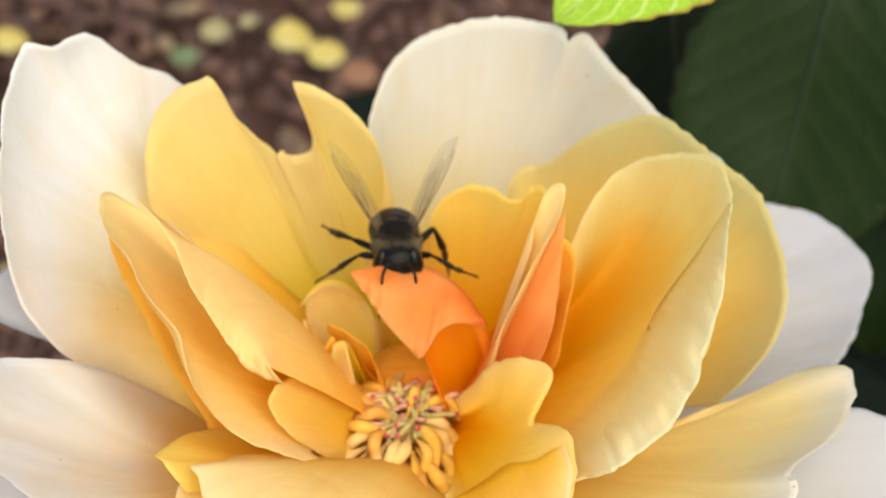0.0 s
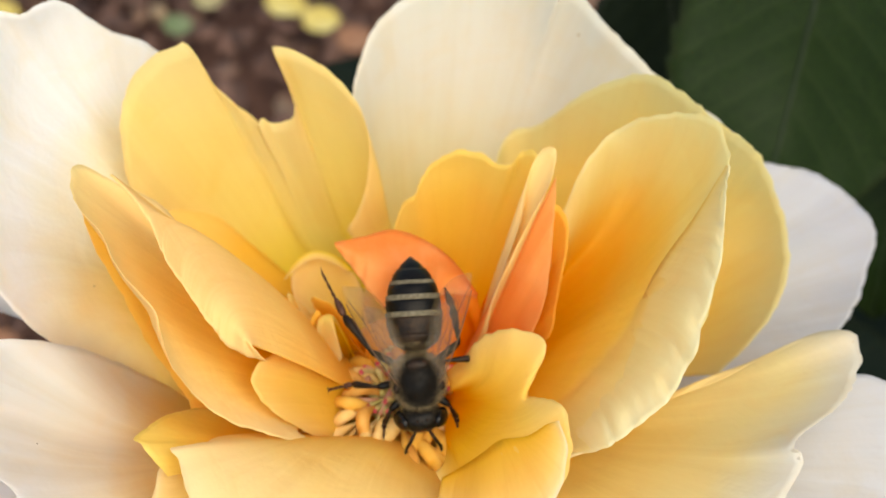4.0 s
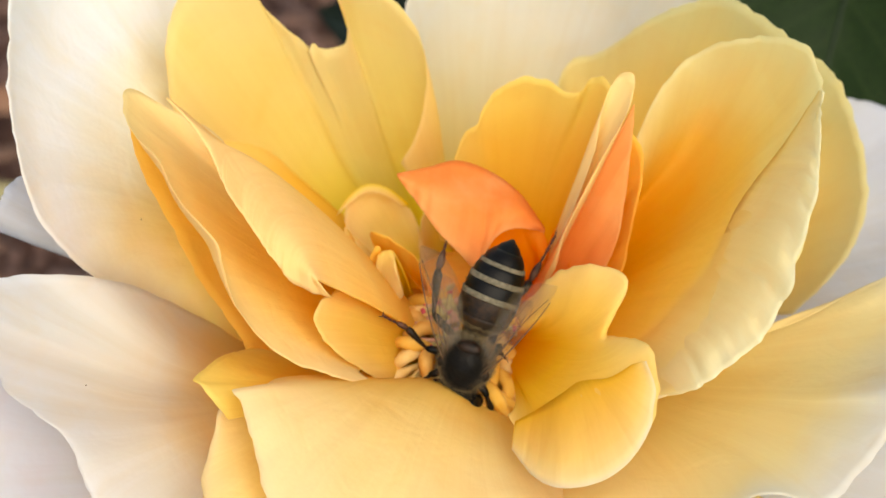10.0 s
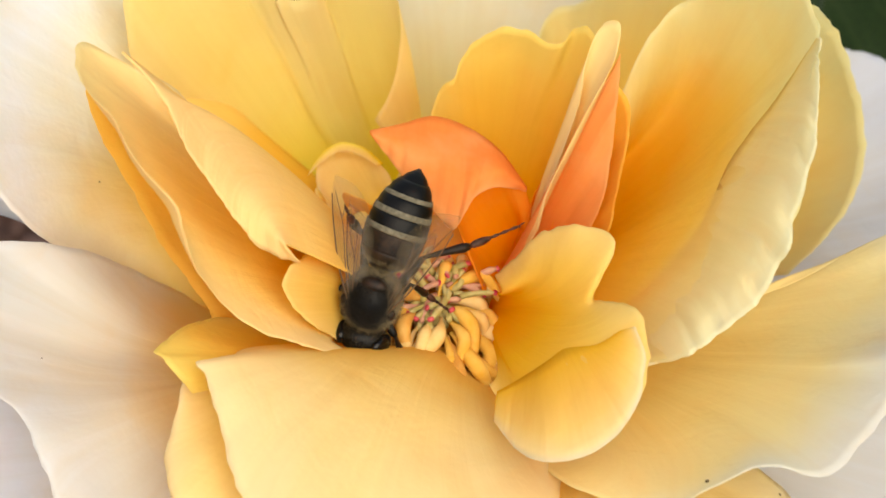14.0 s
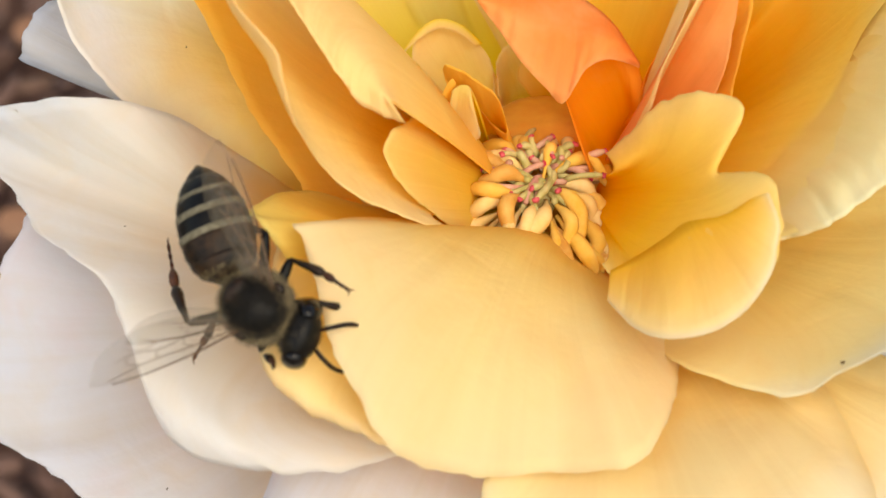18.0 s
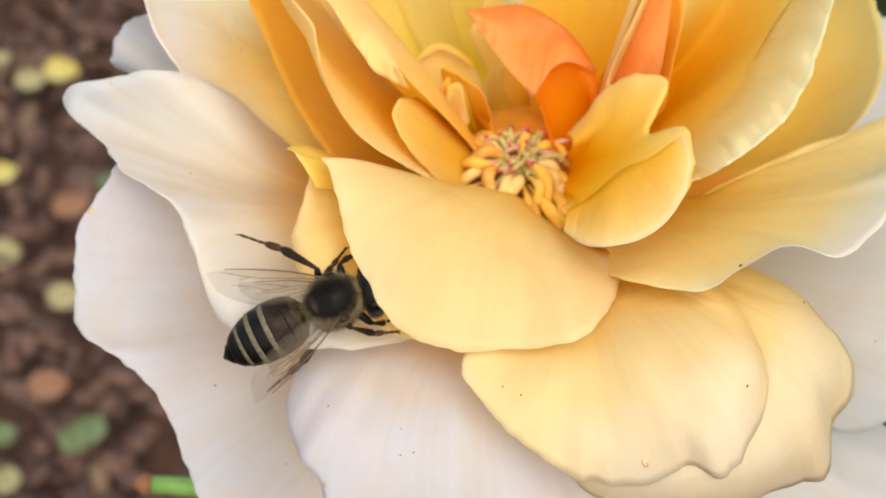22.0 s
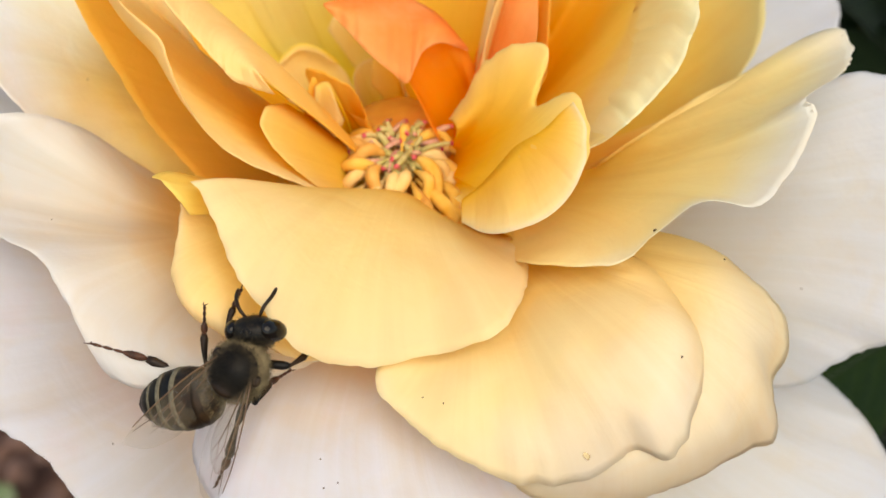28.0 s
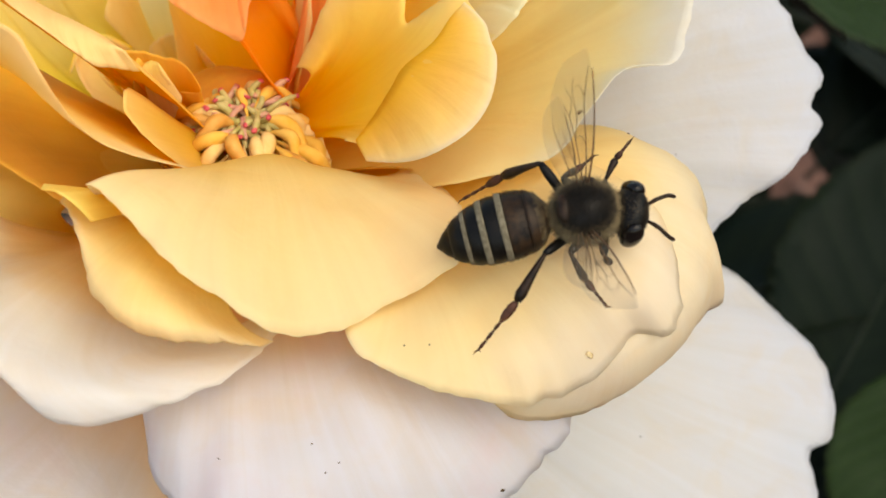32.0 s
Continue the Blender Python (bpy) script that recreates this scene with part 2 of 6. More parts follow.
def sheet(rows, thickness, tint=None, outward=0):
    """A grid of places (rows of equal length) as a thin closed skin with a rounded rim. Foot to rim is v.
    outward: 1 or -1 where one of its two skins has the second material."""
    nv, nu = len(rows), len(rows[0])
    bm = bmesh.new()
    lay = bm.loops.layers.uv.new("UVMap")
    grid = np.array([[tuple(p) for p in r] for r in rows])
    du = np.gradient(grid, axis=1)
    dv = np.gradient(grid, axis=0)
    nrm = np.cross(du, dv)
    nrm /= np.linalg.norm(nrm, axis=2, keepdims=True) + 1e-12
    sides = []
    for s in (0.5, -0.5):
        sides.append([[bm.verts.new(grid[j, i] + nrm[j, i] * thickness * s * (0.08 + 0.92 * min(1.0, (nv - 1 - j) / 4))) for i in range(nu)] for j in range(nv)])

    def quad(a, b, c, d, uvs, skin=0):
        try:
            f = bm.faces.new((a, b, c, d))
        except ValueError:
            return
        f.material_index = 1 if skin and skin == outward else 0
        f.smooth = skin != 0
        for lp, (u, v) in zip(f.loops, uvs):
            lp[lay].uv = (u / (nu - 1), tint[v][u] if tint else v / (nv - 1))

    top, low = sides
    for j in range(nv - 1):
        for i in range(nu - 1):
            at = [(i, j), (i + 1, j), (i + 1, j + 1), (i, j + 1)]
            quad(*(top[y][x] for x, y in at), at, 1)
            quad(*(low[y][x] for x, y in reversed(at)), list(reversed(at)), -1)
    edge = [(i, 0) for i in range(nu)] + [(nu - 1, j) for j in range(1, nv)] + [(i, nv - 1) for i in range(nu - 2, -1, -1)] + [(0, j) for j in range(nv - 2, 0, -1)]
    for (x0, y0), (x1, y1) in zip(edge, edge[1:] + edge[:1]):
        quad(top[y1][x1], top[y0][x0], low[y0][x0], low[y1][x1], [(x1, y1), (x0, y0), (x0, y0), (x1, y1)])
    return bm


# ---- the rose ----
rose = new("rose_flower")
rose.location = ROSE
tagged(rose, "wide-open garden rose, orange-yellow heart, creamy white outer petals", "flower")
petal_count = [0]


def petal(label, mat, foot, foot_width, rim, waist, belly, nu=110, nv=34, wave=0.35, crinkle=1.0, outer=None, outward=1):
    """A petal lofted from its foot over its waist to its rim, all in millimetres from the rose's middle."""
    by_reach = mat in ("white", "peachwhite", "pink", "cream", "sunrise", "pale", "wavy")
    petal_count[0] += 1
    seed = petal_count[0] * 7.31
    r = spline(rim, nu)
    broad = [sum((r[min(nu - 1, max(0, i + k))] * (9 - abs(k)) for k in range(-8, 9)), Vector()) / 81 for i in range(nu)]
    foot = Vector(foot)
    across = (r[-1] - r[0]).normalized()
    length = sum((b - a).length for a, b in zip(r, r[1:]))
    w = spline(waist, nu) if waist else None
    rows = []
    for j in range(nv):
        v = j / (nv - 1)
        row = []
        for i in range(nu):
            u = i / (nu - 1)
            b = foot + across * (u - 0.5) * foot_width
            m = w[i] if w else (b + broad[i]) / 2 + Vector(belly) * (0.4 + 0.6 * math.sin(math.pi * u))
            p = b * (2 * (v - 0.5) * (v - 1)) + m * (-4 * v * (v - 1)) + broad[i] * (2 * v * (v - 0.5)) + (r[i] - broad[i]) * v ** 5
            a = noise.noise(Vector((p.x * 0.11, p.y * 0.11, p.z * 0.11 + seed)))
            c = noise.noise(Vector((u * 9.0, v * 2.0, seed + 4.0)))
            off = Vector((noise.noise(p * 0.13 + Vector((seed, 0, 0))), noise.noise(p * 0.13 + Vector((0, seed, 0))), a))
            s = u * length
            frill = noise.noise(Vector((s * 0.42, v * 2.0, seed + 9.0))) * 0.8 * v ** 5
            pucker = noise.noise(Vector((s * 0.3, v * 4.0, seed + 2.0))) * 0.22 * v + noise.noise(p * 0.45) * 0.12
            nick = (noise.noise(Vector((s * 0.8, 3.0, seed))) * 0.28 + noise.noise(Vector((s * 2.3, 5.0, seed))) * 0.13) * v ** 6
            away = (broad[i] - m).normalized()
            row.append((p + off * wave * v * 1.3 + Vector((0, -0.64, 0.77)) * ((c * 1.3 + frill) * wave * v + pucker * crinkle) + away * nick) * MM)
        rows.append(row)
    far = max((r - foot).length for r in broad)
    tint = [[0.85 * min(1.0, (p / MM - foot).length / far) + 0.15 * j / (nv - 1) for p in row] for j, row in enumerate(rows)] if by_reach else None
    return part("petal", sheet(rows, 0.14 * MM, tint, outward if outer else 0), PETAL[mat], rose, label, PETAL[outer] if outer else None)


def lip(owner, label, mat, inner, outer, arch, nu=100, nv=9, name="rolled_lip", pucker=1.0):
    """The turned-over margin of a petal: a strip from the fold to the rim, arched and puckered across."""
    a, b = spline(inner, nu), spline(outer, nu)
    rows = []
    for j in range(nv):
        v = j / (nv - 1)
        row = []
        for i in range(nu):
            u = i / (nu - 1)
            p = a[i].lerp(b[i], v) + Vector(arch) * math.sin(math.pi * v) ** 1.5 * math.sin(math.pi * u) ** 0.6
            s = (a[i] - a[0]).length
            p = p + (b[i] - a[i]).normalized() * v ** 3 * 0.7 * pucker * abs(noise.noise(Vector((s * 0.42, 1.0, 5.0))))
            fold = noise.noise(Vector((s * 0.55, v * 0.8, 3.0))) * 0.55 + noise.noise(Vector((s * 1.2, v * 1.2, 8.0))) * 0.3
            fold -= 0.5 * max(0.0, 1.0 - 7.0 * abs(noise.noise(Vector((s * 0.5, v * 0.35, 21.0))))) * (1.0 - 0.6 * v)
            row.append((p + Vector((0, -0.64, 0.77)) * fold * pucker * (0.3 + v)) * MM)
        rows.append(row)
    return part(name, sheet(rows, 0.14 * MM), PETAL[mat], owner, label)


petal("pale pink-white outer petal hanging at the lower left", "pink", (0.0, 1.5, -27.6), 8,
      [(-22.2, -9.0, -14.8), (-31.3, -9.3, -10.2), (-31.9, -13.3, -8.7), (-32.6, -16.5, -9.0), (-33.4, -18.7, -9.7), (-33.6, -22.0, -12.5), (-32.8, -25.2, -15.1), (-29.6, -26.8, -16.5), (-26.4, -28.5, -19.1), (-24.4, -30.8, -23.4), (-22.8, -32.5, -29.7), (-19.4, -33.6, -35.4), (-8.9, -32.0, -36.4)],
      None, (-3.7, -6.4, 1.9))
petal("white outer petal at the far right", "white", (3.7, 1.5, -27.6), 8,
      [(23.9, -5.9, -14.6), (32.8, -2.9, -12.0), (36.6, -2.2, -10.2), (39.8, -3.2, -9.9), (42.7, -5.2, -10.4), (42.6, -7.2, -12.1), (43.8, -7.4, -12.2), (44.0, -9.6, -14.1), (45.0, -12.8, -16.8), (45.4, -14.8, -18.4), (43.3, -16.1, -19.5), (43.5, -17.7, -20.8), (39.8, -19.6, -22.4), (35.4, -19.6, -24.9), (32.4, -19.9, -27.5), (28.2, -18.4, -29.9)],
      None, (2.8, -3.0, 3.5))
petal("white outer petal at the lower right", "white", (2.8, 1.3, -30.2), 8,
      [(33.9, -9.8, -37.0), (37.7, -13.7, -37.9), (40.3, -18.6, -39.6), (42.3, -24.0, -41.7), (42.0, -27.7, -43.6), (39.8, -30.8, -45.0), (37.7, -31.1, -45.3), (37.4, -32.4, -46.4), (37.2, -33.9, -47.7), (35.8, -35.4, -48.9), (27.9, -35.7, -49.2), (14.6, -30.5, -47.2)],
      None, (1.8, -5.2, 0.5))
petal("white outer petal behind on the right", "white", (3.7, 2.9, -26.4), 6,
      [(27.6, 30.6, -22.4), (33.5, 31.5, -24.0), (38.8, 31.6, -25.1), (42.8, 29.0, -26.1), (44.3, 25.6, -26.6), (43.2, 21.6, -27.5), (41.5, 16.5, -27.0), (37.8, 11.5, -26.4), (30.2, 5.7, -26.4)],
      None, (5.5, 3.8, -1.6))
petal("white rolled outer petal at the far left", "white", (0.0, 2.9, -26.4), 6,
      [(-28.9, 6.4, -11.4), (-30.7, 6.9, -8.6), (-33.6, 3.2, -6.9), (-34.9, -0.3, -7.4), (-35.3, 0.6, -10.3), (-33.1, 3.1, -13.0)],
      None, (-2.8, -1.2, 1.4))
petal("large creamy white back petal", "cream", (2.8, 6.9, -25.4), 10,
      [(-5.1, 21.2, -13.4), (-5.9, 27.1, -10.9), (-4.2, 32.1, -7.9), (-0.7, 35.2, -6.5), (5.6, 37.3, -6.0), (9.9, 36.8, -5.8), (12.1, 36.1, -5.8), (12.5, 35.0, -6.5), (13.0, 35.6, -5.9), (14.3, 35.6, -5.6), (15.7, 34.2, -6.2), (18.2, 30.7, -6.7), (23.6, 26.7, -8.9), (27.9, 23.4, -10.4), (31.1, 20.2, -11.9), (31.6, 16.4, -16.2)],
      None, (0.0, 5.9, -7.0))
petal("tall white petal shading to orange at its foot", "sunrise", (1.8, 1.3, -23.0), 9,
      [(-18.1, 23.6, -15.0), (-22.4, 24.8, -5.6), (-25.2, 22.5, -0.4), (-28.2, 19.4, 5.5), (-30.4, 16.5, 6.7), (-32.5, 15.0, 7.8), (-32.6, 8.3, 7.0), (-32.1, 2.6, 4.6), (-30.4, -3.1, -0.2), (-28.0, -4.9, -4.1), (-23.7, -4.4, -10.9), (-17.4, -3.5, -17.4), (-11.8, -3.7, -21.2)],
      [(-13.7, 14.1, -18.2), (-22.6, 16.0, -9.4), (-23.8, 4.6, -8.6), (-12.4, -3.6, -16.6)], (0.0, 0.0, 0.0))
petal("broad white petal folding down", "peachwhite", (0.0, 0.6, -23.6), 8,
      [(-11.9, -2.6, -20.2), (-18.3, -3.1, -15.8), (-23.0, -6.8, -5.7), (-26.7, -8.9, -1.5), (-31.3, -9.2, -1.7), (-36.4, -8.3, -4.6), (-36.1, -9.8, -5.9), (-33.3, -12.0, -6.5), (-30.2, -16.0, -6.3), (-25.0, -20.0, -5.9), (-22.2, -24.2, -8.3), (-20.8, -27.2, -9.6), (-17.6, -29.0, -9.9), (-11.7, -29.3, -10.2), (-6.0, -26.2, -12.4), (-2.3, -19.6, -16.4)],
      [(-9.7, -3.7, -21.1), (-14.7, -9.0, -14.8), (-18.2, -16.5, -9.0), (-16.0, -21.8, -9.9), (-10.9, -21.1, -12.9)], (0.0, 0.0, 0.0))
petal("pinkish white petal hanging at the front", "pink", (1.8, -2.3, -25.9), 9,
      [(-13.1, -20.5, -17.2), (-15.9, -28.7, -16.9), (-13.6, -34.6, -17.0), (-12.3, -36.2, -17.2), (-10.8, -38.0, -18.7), (-5.4, -38.2, -20.0), (3.3, -38.0, -22.3), (10.2, -35.3, -22.4), (12.3, -34.1, -21.4), (13.9, -29.2, -19.7)],
      [(-12.8, -15.6, -15.5), (-6.8, -25.2, -13.9), (0.6, -27.5, -14.6), (6.7, -22.4, -18.8)], (0.0, 0.0, 0.0), crinkle=1.8)
petal("yellow petal with a pale rim behind the front one", "pale", (4.6, -2.3, -25.9), 8,
      [(16.0, -14.9, -12.5), (22.8, -17.7, -12.4), (26.1, -20.1, -13.3), (28.4, -22.4, -15.2), (28.5, -24.6, -17.1), (27.2, -26.4, -18.5), (26.6, -29.9, -20.3), (23.7, -31.2, -20.2), (19.0, -33.8, -19.9), (13.3, -35.1, -19.9), (7.6, -33.7, -18.7), (5.8, -30.1, -18.1)],
      [(14.2, -13.2, -13.5), (19.1, -23.8, -9.2), (15.3, -31.6, -10.9), (6.7, -28.6, -14.4)], (0.0, 0.0, 0.0))
petal("pale yellow front petal with a pointed tip", "pale", (4.6, -3.5, -24.5), 8,
      [(3.0, -20.6, -12.5), (-1.6, -29.0, -9.9), (-0.0, -32.0, -11.3), (3.0, -34.9, -12.4), (6.8, -36.4, -13.7), (11.0, -36.9, -14.1), (13.7, -36.2, -13.0), (15.2, -35.8, -12.0), (17.6, -36.9, -11.8), (19.4, -34.5, -11.0), (20.7, -30.3, -9.8), (20.3, -25.8, -9.7), (18.4, -20.9, -10.3), (15.0, -17.9, -11.4)],
      [(4.7, -15.4, -15.3), (4.0, -22.6, -11.7), (9.8, -26.4, -8.9), (15.1, -25.1, -7.8), (14.0, -18.6, -10.8)], (0.0, 0.0, 0.0), crinkle=1.8)
petal("yellow right petal with a white wavy rim", "wavy", (5.5, -1.8, -20.7), 6,
      [(6.3, -13.3, -14.7), (9.0, -20.1, -9.7), (15.0, -24.3, -6.0), (18.1, -23.8, -3.6), (21.3, -23.3, -1.5), (25.2, -23.2, -2.6), (28.0, -20.2, -2.5), (30.4, -16.3, -0.5), (29.9, -14.9, -0.5), (34.3, -9.5, -3.2), (36.7, -3.5, -6.5), (36.1, -0.9, -6.7), (33.6, -0.5, -7.6), (28.7, -2.4, -9.2), (23.7, -3.9, -10.4), (16.3, -7.9, -12.6)],
      [(8.5, -14.9, -12.5), (14.1, -15.5, -10.6), (20.4, -10.1, -10.9), (22.2, -4.8, -11.2), (14.5, -5.6, -15.5)], (0.0, 0.0, 0.0))
petal("yellow petal with rounded shoulder behind on the right", "butter", (4.6, 4.4, -23.9), 8,
      [(7.1, 17.0, -14.6), (8.0, 21.8, -12.9), (9.0, 23.8, -12.4), (11.6, 23.8, -11.2), (15.2, 23.6, -6.6), (19.3, 21.8, -2.2), (22.0, 18.7, 0.1), (25.5, 13.1, 1.4), (29.7, 14.8, -4.4), (32.7, 12.5, -11.2), (32.8, 9.2, -13.9), (30.7, 5.0, -15.0), (27.3, 2.0, -17.6)],
      None, (3.7, 5.3, -6.3))
cup_petal = petal("large cupped yellow petal with a rolled pale rim", "cup", (5.5, 0.8, -21.0), 7,
      [(11.4, 5.3, -7.6), (13.3, 8.9, -5.8), (14.8, 11.5, -2.4), (17.0, 13.0, 0.1), (19.3, 12.8, 2.3), (21.8, 11.2, 4.6), (24.1, 8.1, 6.8), (25.0, 4.4, 7.3), (24.3, 0.1, 7.3), (24.2, -3.6, 6.6), (23.3, -7.8, 4.3), (21.4, -12.2, 1.8), (20.1, -13.6, 0.6), (16.9, -15.2, -1.9), (13.8, -14.6, -5.1)],
      [(10.2, 3.9, -12.3), (16.2, 10.4, -10.4), (19.4, 7.0, -7.3), (16.2, -2.4, -6.8), (10.7, -8.6, -9.7)], (0.0, 0.0, 0.0))
lip(cup_petal, "pale puckered rolled-over margin", "lip",
    [(24.9, 3.6, 7.2), (23.2, 2.4, 3.0), (20.9, 1.0, -1.6), (19.7, -1.2, -2.9), (18.4, -4.4, -3.5), (16.0, -7.5, -5.2), (13.6, -8.9, -7.1), (11.6, -10.5, -8.8)],
    [(25.0, 3.2, 7.6), (24.5, -0.2, 7.7), (24.3, -4.0, 7.0), (23.3, -8.1, 4.7), (21.5, -12.5, 2.2), (20.1, -14.0, 1.0), (16.9, -15.5, -1.5), (13.7, -15.0, -4.6)], (0.5, -1.0, 1.8), nu=130, nv=14, pucker=1.25)
petal("yellow back petal split by a deep notch", "yellow", (-0.9, 5.7, -24.0), 8,
      [(-20.2, 9.9, -12.1), (-22.7, 11.4, -7.2), (-23.4, 13.5, -3.0), (-22.6, 15.9, 0.2), (-20.4, 16.9, 2.2), (-17.8, 17.8, 3.0), (-16.4, 17.6, -0.9), (-14.6, 17.3, -3.5), (-13.1, 17.6, -5.6), (-13.0, 17.3, -6.5), (-12.6, 17.8, -5.5), (-12.0, 18.1, -6.5), (-10.0, 18.3, -6.3), (-9.7, 18.6, -3.6), (-10.7, 19.2, -0.7), (-11.4, 19.9, 1.0), (-9.2, 19.4, 0.7), (-6.0, 18.7, -1.1), (-3.9, 17.7, -3.2), (-3.1, 16.5, -6.5), (-3.8, 14.8, -11.6), (-5.0, 13.0, -14.3)],
      None, (0.0, 3.2, -8.1))
petal("pale greenish yellow strip petal behind the stamens", "yellow", (0.9, 5.3, -22.0), 4,
      [(-2.8, 6.0, -16.6), (-2.9, 8.7, -15.6), (-1.6, 10.1, -15.6), (0.4, 9.8, -15.8), (1.5, 6.2, -16.4)],
      None, (0.0, 1.2, -1.4))
petal("orange petal standing behind the left curl", "orange", (0.0, 0.1, -21.6), 6,
      [(-18.8, 4.4, -8.3), (-21.2, 5.6, -2.5), (-22.7, 2.7, 1.1), (-23.3, 2.6, 4.6), (-23.4, 1.0, 3.6), (-22.5, -0.9, 0.6), (-21.1, -2.5, -2.6), (-18.9, -4.3, -6.6), (-16.2, -6.8, -9.6), (-13.4, -10.6, -11.0), (-9.8, -12.6, -12.2), (-6.0, -13.0, -13.8)],
      None, (1.8, 4.1, -4.9))
petal("small golden petal foot beside the front fold", "gold", (3.7, -1.3, -22.7), 4,
      [(1.0, -7.9, -16.2), (5.1, -12.7, -14.3), (9.4, -16.6, -13.9), (12.8, -13.7, -15.1), (11.5, -6.8, -17.7)],
      None, (0.0, 0.0, 0.0))
petal("long yellow petal with a curled cream rim", "curl", (0.0, -1.8, -20.7), 5,
      [(-12.8, -2.2, -6.7), (-16.8, 1.8, 0.4), (-20.2, 1.2, 4.8), (-22.6, 0.4, 7.5), (-21.9, -2.6, 8.8), (-20.4, -5.4, 9.4), (-18.8, -7.2, 9.4), (-17.2, -10.1, 8.7), (-15.0, -11.6, 6.6), (-14.6, -12.7, 5.4), (-13.9, -13.6, 2.4), (-11.8, -13.9, -1.7), (-8.2, -13.2, -6.1), (-3.6, -11.0, -11.6)],
      [(-8.6, -4.5, -11.0), (-13.4, -0.8, -5.0), (-15.0, -4.0, -2.0), (-11.9, -8.6, -4.0), (-6.1, -9.6, -11.0)], (0.0, 0.0, 0.0), outer="under")
petal("peach inner petal folded over to a point", "peach", (-1.8, -0.9, -17.6), 5,
      [(-17.7, -2.0, 7.2), (-16.8, -3.2, 7.1), (-15.5, -6.2, 7.0), (-13.3, -8.7, 4.8), (-11.0, -10.6, 2.2), (-9.5, -11.0, 1.2), (-7.6, -10.9, 0.4)],
      [(-17.3, -1.8, 6.7), (-15.1, -2.7, 4.9), (-13.0, -1.4, 1.6), (-10.6, -2.7, -0.7), (-8.7, -6.4, -0.4), (-7.7, -10.0, 0.1)], (0.0, 0.0, 0.0), outer="under")
petal("narrow golden inner petal", "lemon", (0.0, -2.3, -18.7), 3,
      [(-7.1, -1.2, -10.6), (-7.8, -5.0, -6.4), (-8.3, -8.4, -3.0), (-8.9, -9.8, -2.2), (-9.1, -10.6, -3.4), (-7.6, -11.0, -7.0), (-4.5, -9.6, -13.0)],
      None, (0.0, 0.6, -0.7), wave=0.2)
petal("orange inner petal with a wavy rim", "gold", (4.6, 3.4, -21.2), 5,
      [(-1.6, 5.6, -14.5), (-1.0, 7.6, -11.1), (-0.4, 9.6, -8.8), (0.2, 10.5, -7.4), (1.2, 10.7, -6.6), (1.7, 11.8, -5.7), (2.8, 12.7, -4.3), (4.2, 13.1, -3.5), (6.0, 13.1, -3.4), (7.4, 12.5, -3.9), (8.9, 12.0, -3.7), (9.7, 12.6, -2.7), (10.8, 12.1, -1.8), (11.4, 10.9, -2.2), (11.2, 7.9, -4.2), (10.2, 4.4, -7.7), (8.3, 1.5, -11.9)],
      None, (0.0, 2.4, -2.8), wave=0.25)
petal("coral inner petal folded lengthwise to a tip", "coral", (5.5, 0.3, -19.0), 4,
      [(7.5, -0.5, -11.0), (8.5, 0.4, -5.6), (10.3, 2.3, -0.4), (12.1, 4.3, 2.6), (12.4, 5.0, 3.1), (12.6, 3.4, 0.4), (12.6, 2.0, -3.1), (12.2, 0.0, -6.0), (11.4, -1.2, -8.8)],
      None, (0.0, -0.6, 0.7), wave=0.15)
petal("cream half of the folded coral petal", "peach", (5.5, 0.1, -18.7), 2,
      [(7.5, -0.3, -11.0), (8.4, 1.0, -6.4), (9.3, 2.2, -3.0), (10.1, 3.9, -0.4), (10.3, 5.5, 1.6), (10.7, 6.6, 3.1), (11.5, 7.1, 4.2), (12.4, 6.5, 4.5), (12.4, 5.3, 3.7), (11.9, 4.1, 2.7), (10.3, 2.1, -0.1), (8.6, 0.5, -4.8), (7.8, -0.5, -9.6)],
      None, (0.0, -0.6, 0.7), wave=0.15)
petal("deep orange sliver petal beside the folded one", "orange", (6.4, 0.2, -20.3), 3,
      [(11.6, 1.8, -9.3), (12.3, 5.0, -4.2), (12.8, 6.4, -1.8), (13.6, 5.6, -2.5), (13.9, 4.2, -3.7), (13.3, 1.9, -6.8), (12.7, 0.4, -10.5)],
      None, (0.0, 1.8, -2.1))
coral_petal = petal("coral petal arching over the stamens", "ember", (6.4, 1.2, -16.8), 4,
      [(3.8, -2.9, -12.9), (2.7, -2.0, -10.6), (1.9, -1.3, -8.4), (0.6, 0.4, -6.6), (-1.6, 2.2, -4.6), (-2.4, 3.4, -3.6), (-0.4, 4.6, -4.1), (2.1, 4.6, -5.1), (4.6, 3.9, -6.7), (6.8, 2.6, -9.0), (7.6, 0.8, -12.0)],
      [(4.2, -3.1, -14.2), (3.4, -0.6, -12.4), (3.6, 1.6, -10.2), (5.2, 2.2, -9.6), (6.4, 1.6, -11.0), (7.2, 0.2, -13.6)], (0.0, 0.0, 0.0), wave=0.12, crinkle=0.6)
